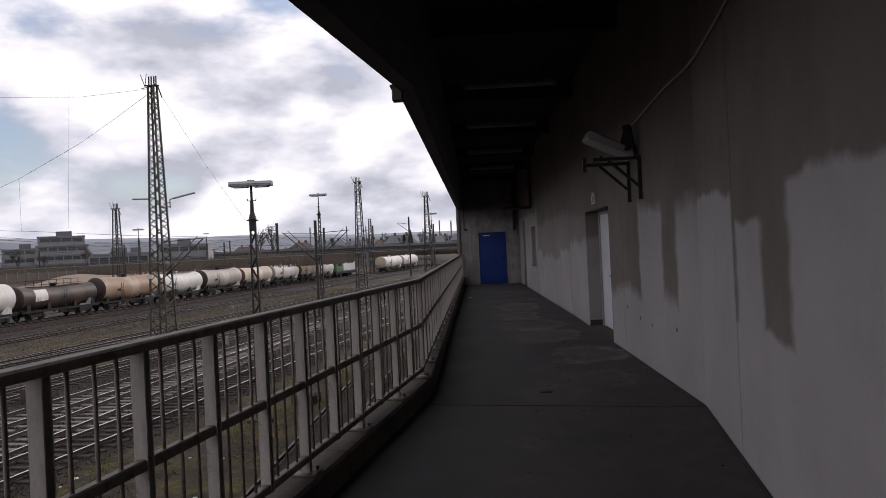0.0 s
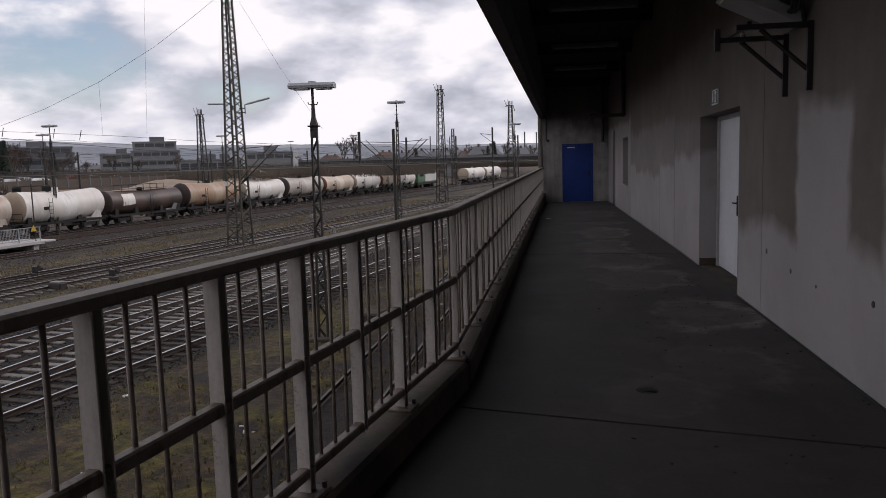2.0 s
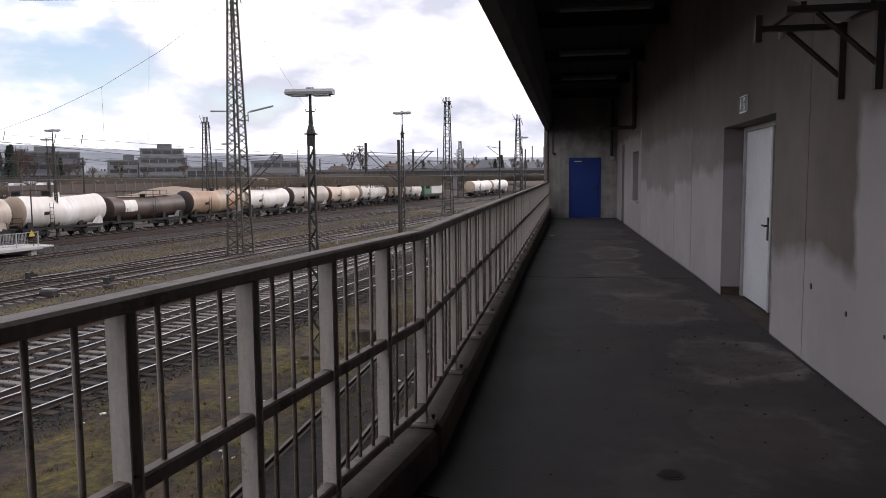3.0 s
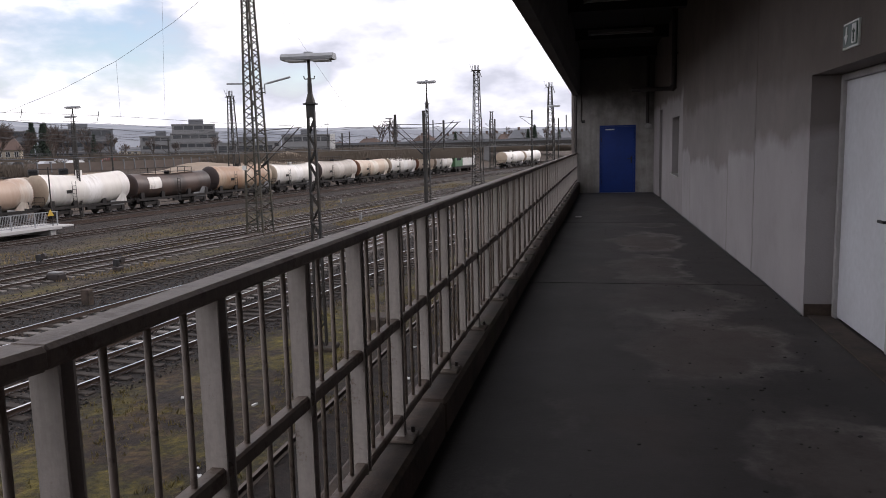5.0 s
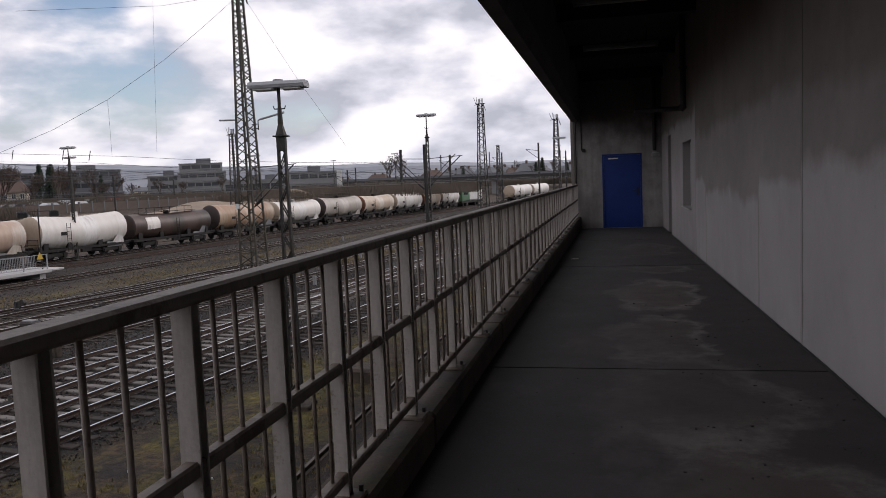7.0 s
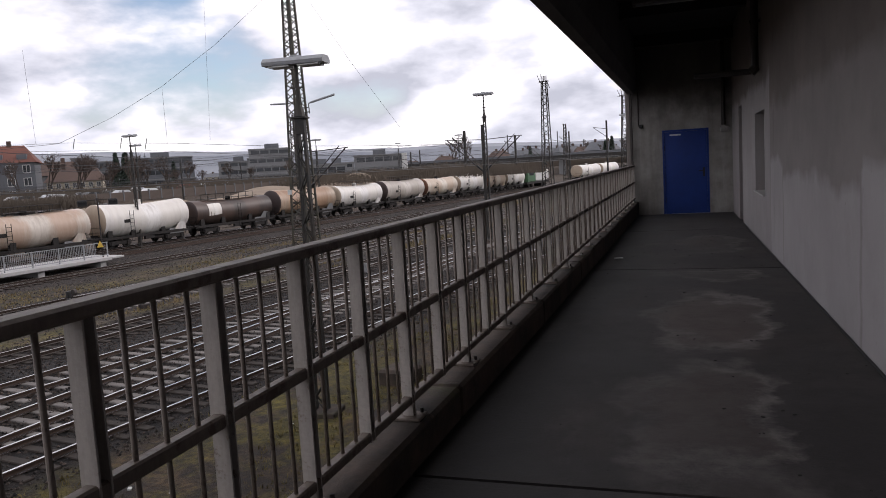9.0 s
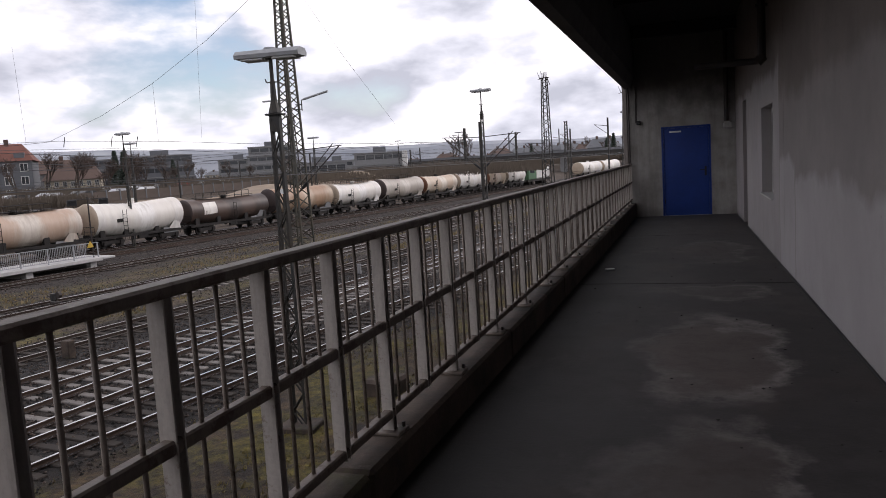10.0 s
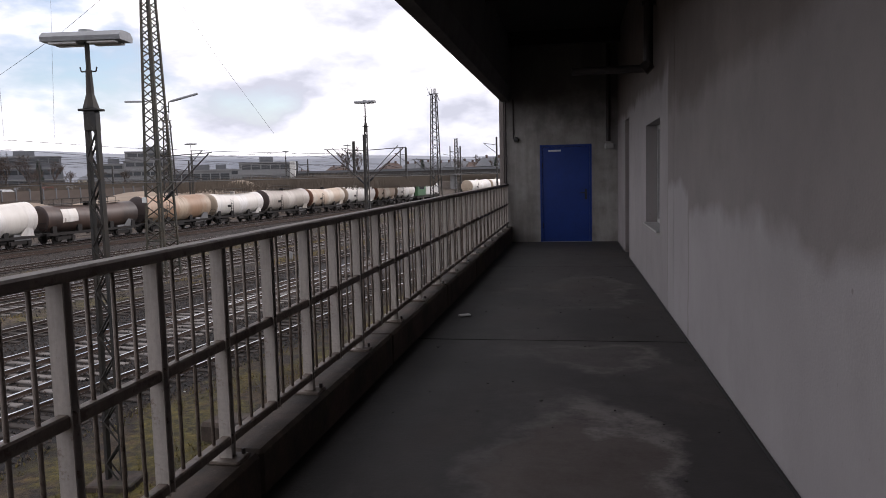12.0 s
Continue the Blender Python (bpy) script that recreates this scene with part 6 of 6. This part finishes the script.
block(facing(-100, 205, -0.6), 16, 12, 1, 4.6, "low flat-roofed shed in front of the offices", 0.0, "stone")
block(facing(-149.46, 200, -0.5), 20, 12, 3, 3.16, "long dark office building behind trees", 0.3, "stone_dark")
block(facing(-175, 196, 0.0), 20, 14, 3, 3.0, "distant grey block of flats", 0.6, "stone_dark")
for x, y, hh in ((-158.96, 201, 10.8), (-157.27, 201, 10.7), (-155.22, 201, 10.6)):
    ch = thing("antenna", pose(x, y, 0), "thin roof antenna on the far building", "antenna", "antennas")
    part("rod", tubes(((0, 0, -1), (0, 0, hh)), r=0.08, n=5), M["stone_dark"], ch)
    part("crossbar", tubes(((-0.5, 0, hh - 0.9), (0.5, 0, hh - 0.9)), r=0.07, n=4), M["stone_dark"], ch)
rnd = random.Random(21)
for k in range(26):
    ang, dist = rnd.uniform(4, 36), rnd.uniform(430, 640)
    x, y = -dist * math.sin(radians(ang)), dist * math.cos(radians(ang))
    facade_house(facing(x, y, -0.5, rnd.uniform(-25, 25)), rnd.uniform(9, 15), 9, rnd.uniform(3.5, 5.5), 2, 4, rnd.choice(("stone", "stone_yellow", "stone_dark")), rnd.choice(("roof_brown", "stone_dark", "roof_brown")), rnd.uniform(2.0, 3.2), "small distant house with a pitched roof")
for k in range(14):
    ang, dist = -2 + 1.15 * k + rnd.uniform(-0.4, 0.4), rnd.uniform(300, 360)
    x, y = -dist * math.sin(radians(ang)), dist * math.cos(radians(ang))
    facade_house(facing(x, y, -0.5, rnd.uniform(-30, 30)), rnd.uniform(7, 11), 9, rnd.uniform(3.6, 5.0), 2, 4, rnd.choice(("stone", "stone_dark", "stone_dark")), rnd.choice(("stone_dark", "roof_brown", "stone_dark")), rnd.uniform(2.2, 3.4), "small grey house with a pitched roof behind the bridge")
for k in range(7):
    ang, dist = rnd.uniform(2, 14), rnd.uniform(330, 480)
    x, y = -dist * math.sin(radians(ang)), dist * math.cos(radians(ang))
    ck = thing("far_chimney", pose(x, y, -1), "slim distant chimney or mast", "chimney", "far chimneys")
    part("shaft", tubes(((0, 0, 0), (0, 0, rnd.uniform(11, 18))), r=rnd.uniform(0.15, 0.35), n=8), M["stone_dark"], ck)

# road bridge over the tracks
br = thing("road_bridge", Matrix(), "grey concrete road bridge over the tracks", "bridge")
A, B = Vector((-74, 246, 0)), Vector((30, 262, 0))
dirn = (B - A).normalized()
ang = math.degrees(math.atan2(dirn.y, dirn.x))
m = Matrix.Translation(A) @ pose(0, 0, 0, 0, 0, ang)
Lb = (B - A).length


def bpart(name, bm, mat):
    ob = part(name, bm, M[mat], br)
    ob.matrix_basis = m
    return ob


bpart("deck", boxes(((-30, 0, 1.2), (Lb, 9, 2.5))), "mast")
bpart("fascia", boxes(((-30, -0.35, 2.75), (Lb, 0.0, 3.1))), "stone_dark")
bpart("girder", boxes(((-30, -0.30, 1.3), (Lb, -0.002, 2.745))), "mast")
bpart("parapet", boxes(((-30, 0.02, 3.05), (Lb, 0.14, 3.45))), "stone_dark")
for x in (-2, 36.0, 92):
    bpart("pier", boxes(((x - 1.1, 1.2, GROUND), (x + 1.1, 7.8, 1.3))), "stone")
bpart("abutment", boxes(((-32, -0.2, GROUND), (-12, 9.2, 1.3))), "stone_dark")

# hills, with distance haze painted into their colour
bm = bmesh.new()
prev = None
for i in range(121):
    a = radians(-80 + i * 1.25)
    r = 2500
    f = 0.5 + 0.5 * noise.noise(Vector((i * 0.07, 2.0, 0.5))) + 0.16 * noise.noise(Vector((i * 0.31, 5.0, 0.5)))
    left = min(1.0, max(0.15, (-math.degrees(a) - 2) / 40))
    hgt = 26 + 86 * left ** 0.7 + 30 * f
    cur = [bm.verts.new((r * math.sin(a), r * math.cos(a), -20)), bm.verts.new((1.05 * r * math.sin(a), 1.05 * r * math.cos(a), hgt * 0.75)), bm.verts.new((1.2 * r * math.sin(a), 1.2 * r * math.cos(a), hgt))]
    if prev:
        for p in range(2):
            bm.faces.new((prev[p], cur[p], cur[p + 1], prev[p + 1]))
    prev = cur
setting("backdrop", bm, M["hill"], "wooded hills on the horizon, haze painted in as blue-grey", "hills")

# trees


def bare_tree(m, height, seed, spread=0.42, label="bare winter tree with a fine twiggy crown"):
    r = random.Random(seed)
    t = thing("bare_tree", m, label, "tree", "bare trees")
    trunk, crown = bmesh.new(), bmesh.new()

    def grow(p, d, length, rad, depth):
        q = p + d * length
        bm_tube(trunk if depth < 2 else crown, p, q, rad, 5 if depth < 2 else 3, rad * 0.65)
        if depth >= 5:
            return
        for k in range(3 if depth < 4 else 5):
            nd = (d + Vector((r.uniform(-1, 1), r.uniform(-1, 1), r.uniform(-0.25, 0.7))) * spread * (1.2 + 0.2 * depth)).normalized()
            grow(p + d * length * r.uniform(0.6, 1.0), nd, length * r.uniform(0.55, 0.85), rad * 0.63, depth + 1)

    grow(Vector((0, 0, -0.3)), Vector((0, 0, 1)), height * 0.30, height * 0.022, 0)
    part("trunk", trunk, M["bark"], t)
    part("crown", crown, M["twig"], t)
    return t


t1 = bare_tree(pose(-69, 250, -1.0), 14.5, 3)
copy_thing(t1, pose(-75, 254, -1.0, 0, 0, 90))
t2 = bare_tree(pose(-112, 128, -0.6), 10, 5)
for x, y, rz in ((-117, 134, 40), (-108, 138, 120), (-119, 121, 200), (-131, 158, 75), (-122, 160, 300), (-140, 168, 15), (-110, 152, 250)):
    copy_thing(t2, pose(x, y, -0.7, 0, 0, rz))
t3 = bare_tree(pose(-116, 140, -0.6), 7.5, 9, 0.55)
for x, y, rz in ((-103, 146, 40), (-128, 166, 130), (-118, 176, 10), (-108, 182, 220), (-135, 185, 90)):
    copy_thing(t3, pose(x, y, -0.7, 0, 0, rz))


for x, y, rz, f in ((-122, 131, 15, 1.15), (-127, 148, 160, 1.2), (-113, 144, 75, 0.9), (-134, 157, 230, 1.1), (-138, 176, 320, 1.2), (-126, 181, 100, 0.95), (-146, 184, 50, 1.1), (-118, 188, 280, 0.8), (-150, 172, 10, 1.2), (-104, 196, 145, 0.8)):
    copy_thing(t2, pose(x, y, -0.7, 0, 0, rz) @ Matrix.Scale(f, 4))
for x, y, rz, f in ((-22, 292, 15, 0.8), (-31, 300, 100, 0.7), (-38, 310, 200, 0.8), (-12, 296, 260, 0.7), (-47, 320, 45, 0.75)):
    copy_thing(t1, pose(x, y, -1.0, 0, 0, rz) @ Matrix.Scale(f, 4))


def conifer(m, height, seed):
    r = random.Random(seed)
    t = thing("conifer", m, "dark dense conifer among the buildings", "tree", "conifers")
    part("trunk", tubes(((0, 0, -0.3), (0, 0, height * 0.9)), r=height * 0.018), M["bark"], t)
    vs, fs = [], []
    for k in range(1600):
        f = r.random() ** 0.8
        rad = (1 - f) * height * 0.20 * r.uniform(0.5, 1.05) + 0.12
        a = r.uniform(0, math.tau)
        p = Vector((rad * math.cos(a), rad * math.sin(a), height * (0.08 + 0.92 * f) - rad * 0.25))
        s = r.uniform(0.25, 0.6)
        for q in (Vector((math.cos(a), math.sin(a), -0.5)) * s, Vector((-math.sin(a), math.cos(a), 0.1)) * s * 0.5, Vector((math.sin(a), -math.cos(a), 0.1)) * s * 0.5):
            vs.append(p + q)
        b = len(vs)
        fs.append((b - 3, b - 2, b - 1))
    me = bpy.data.meshes.new("crown")
    me.from_pydata(vs, [], fs)
    me.materials.append(M["needle"])
    c = new("crown", me)
    c.parent = t
    return t


c1 = conifer(pose(-128.6, 161.4, -0.7), 10.0, 2)
copy_thing(c1, pose(-133, 166, -0.7, 0, 0, 50))
copy_thing(c1, pose(-178, 214, -0.2, 0, 0, 150))
copy_thing(c1, pose(-146, 178, -0.7, 0, 0, 200) @ Matrix.Scale(1.1, 4))
copy_thing(c1, pose(-137, 190, -0.7, 0, 0, 300) @ Matrix.Scale(0.8, 4))
for x, y, f in ((-27, 296, 1.0), (-29.5, 297, 0.85), (-18, 300, 0.8), (-64, 330, 0.9)):
    copy_thing(c1, pose(x, y, -1.0, 0, 0, 40 * f) @ Matrix.Scale(f, 4))

# low scrub and hedges between yard and town
vs, fs = [], []
rnd = random.Random(31)


def scrub(cx, cy, rx, ry, h, n):
    for k in range(n):
        a, q = rnd.uniform(0, math.tau), math.sqrt(rnd.random())
        x, y = cx + rx * q * math.cos(a), cy + ry * q * math.sin(a)
        z = rnd.random() * h * (1 - 0.6 * q * q)
        s, lean = rnd.uniform(0.03, 0.07), rnd.uniform(-0.5, 0.5)
        up = rnd.uniform(0.5, 1.3)
        b = len(vs)
        vs.extend(((x - s, y, -0.95 + z), (x + s, y + 0.02, -0.95 + z), (x + lean, y + rnd.uniform(-0.4, 0.4), -0.95 + z + up)))
        fs.append((b, b + 1, b + 2))


for k in range(70):
    ang, dist = rnd.uniform(12, 52), rnd.uniform(150, 260)
    scrub(-dist * math.sin(radians(ang)), dist * math.cos(radians(ang)), rnd.uniform(5, 12), rnd.uniform(5, 12), rnd.uniform(0.9, 2.6), 2200)
for k in range(34):
    ang, dist = rnd.uniform(3, 36), rnd.uniform(300, 420)
    scrub(-dist * math.sin(radians(ang)), dist * math.cos(radians(ang)), rnd.uniform(8, 18), rnd.uniform(6, 12), rnd.uniform(1.2, 3.0), 1600)
for k in range(30):
    scrub(rnd.uniform(-60, 12), rnd.uniform(268, 292), 6, 5, rnd.uniform(1.2, 2.2), 1500)
for k in range(16):
    v = rnd.uniform(38, 74)
    p = uv(rnd.uniform(78, 84), v).translation
    scrub(p.x, p.y, 3.5, 3.5, 1.2, 500)
me = bpy.data.meshes.new("scrub")
me.from_pydata(vs, [], fs)
me.materials.append(M["shrub"])
tagged(new("scrub", me), "brown leafless scrub and hedges beyond the yard", "scrub", kind="stuff")
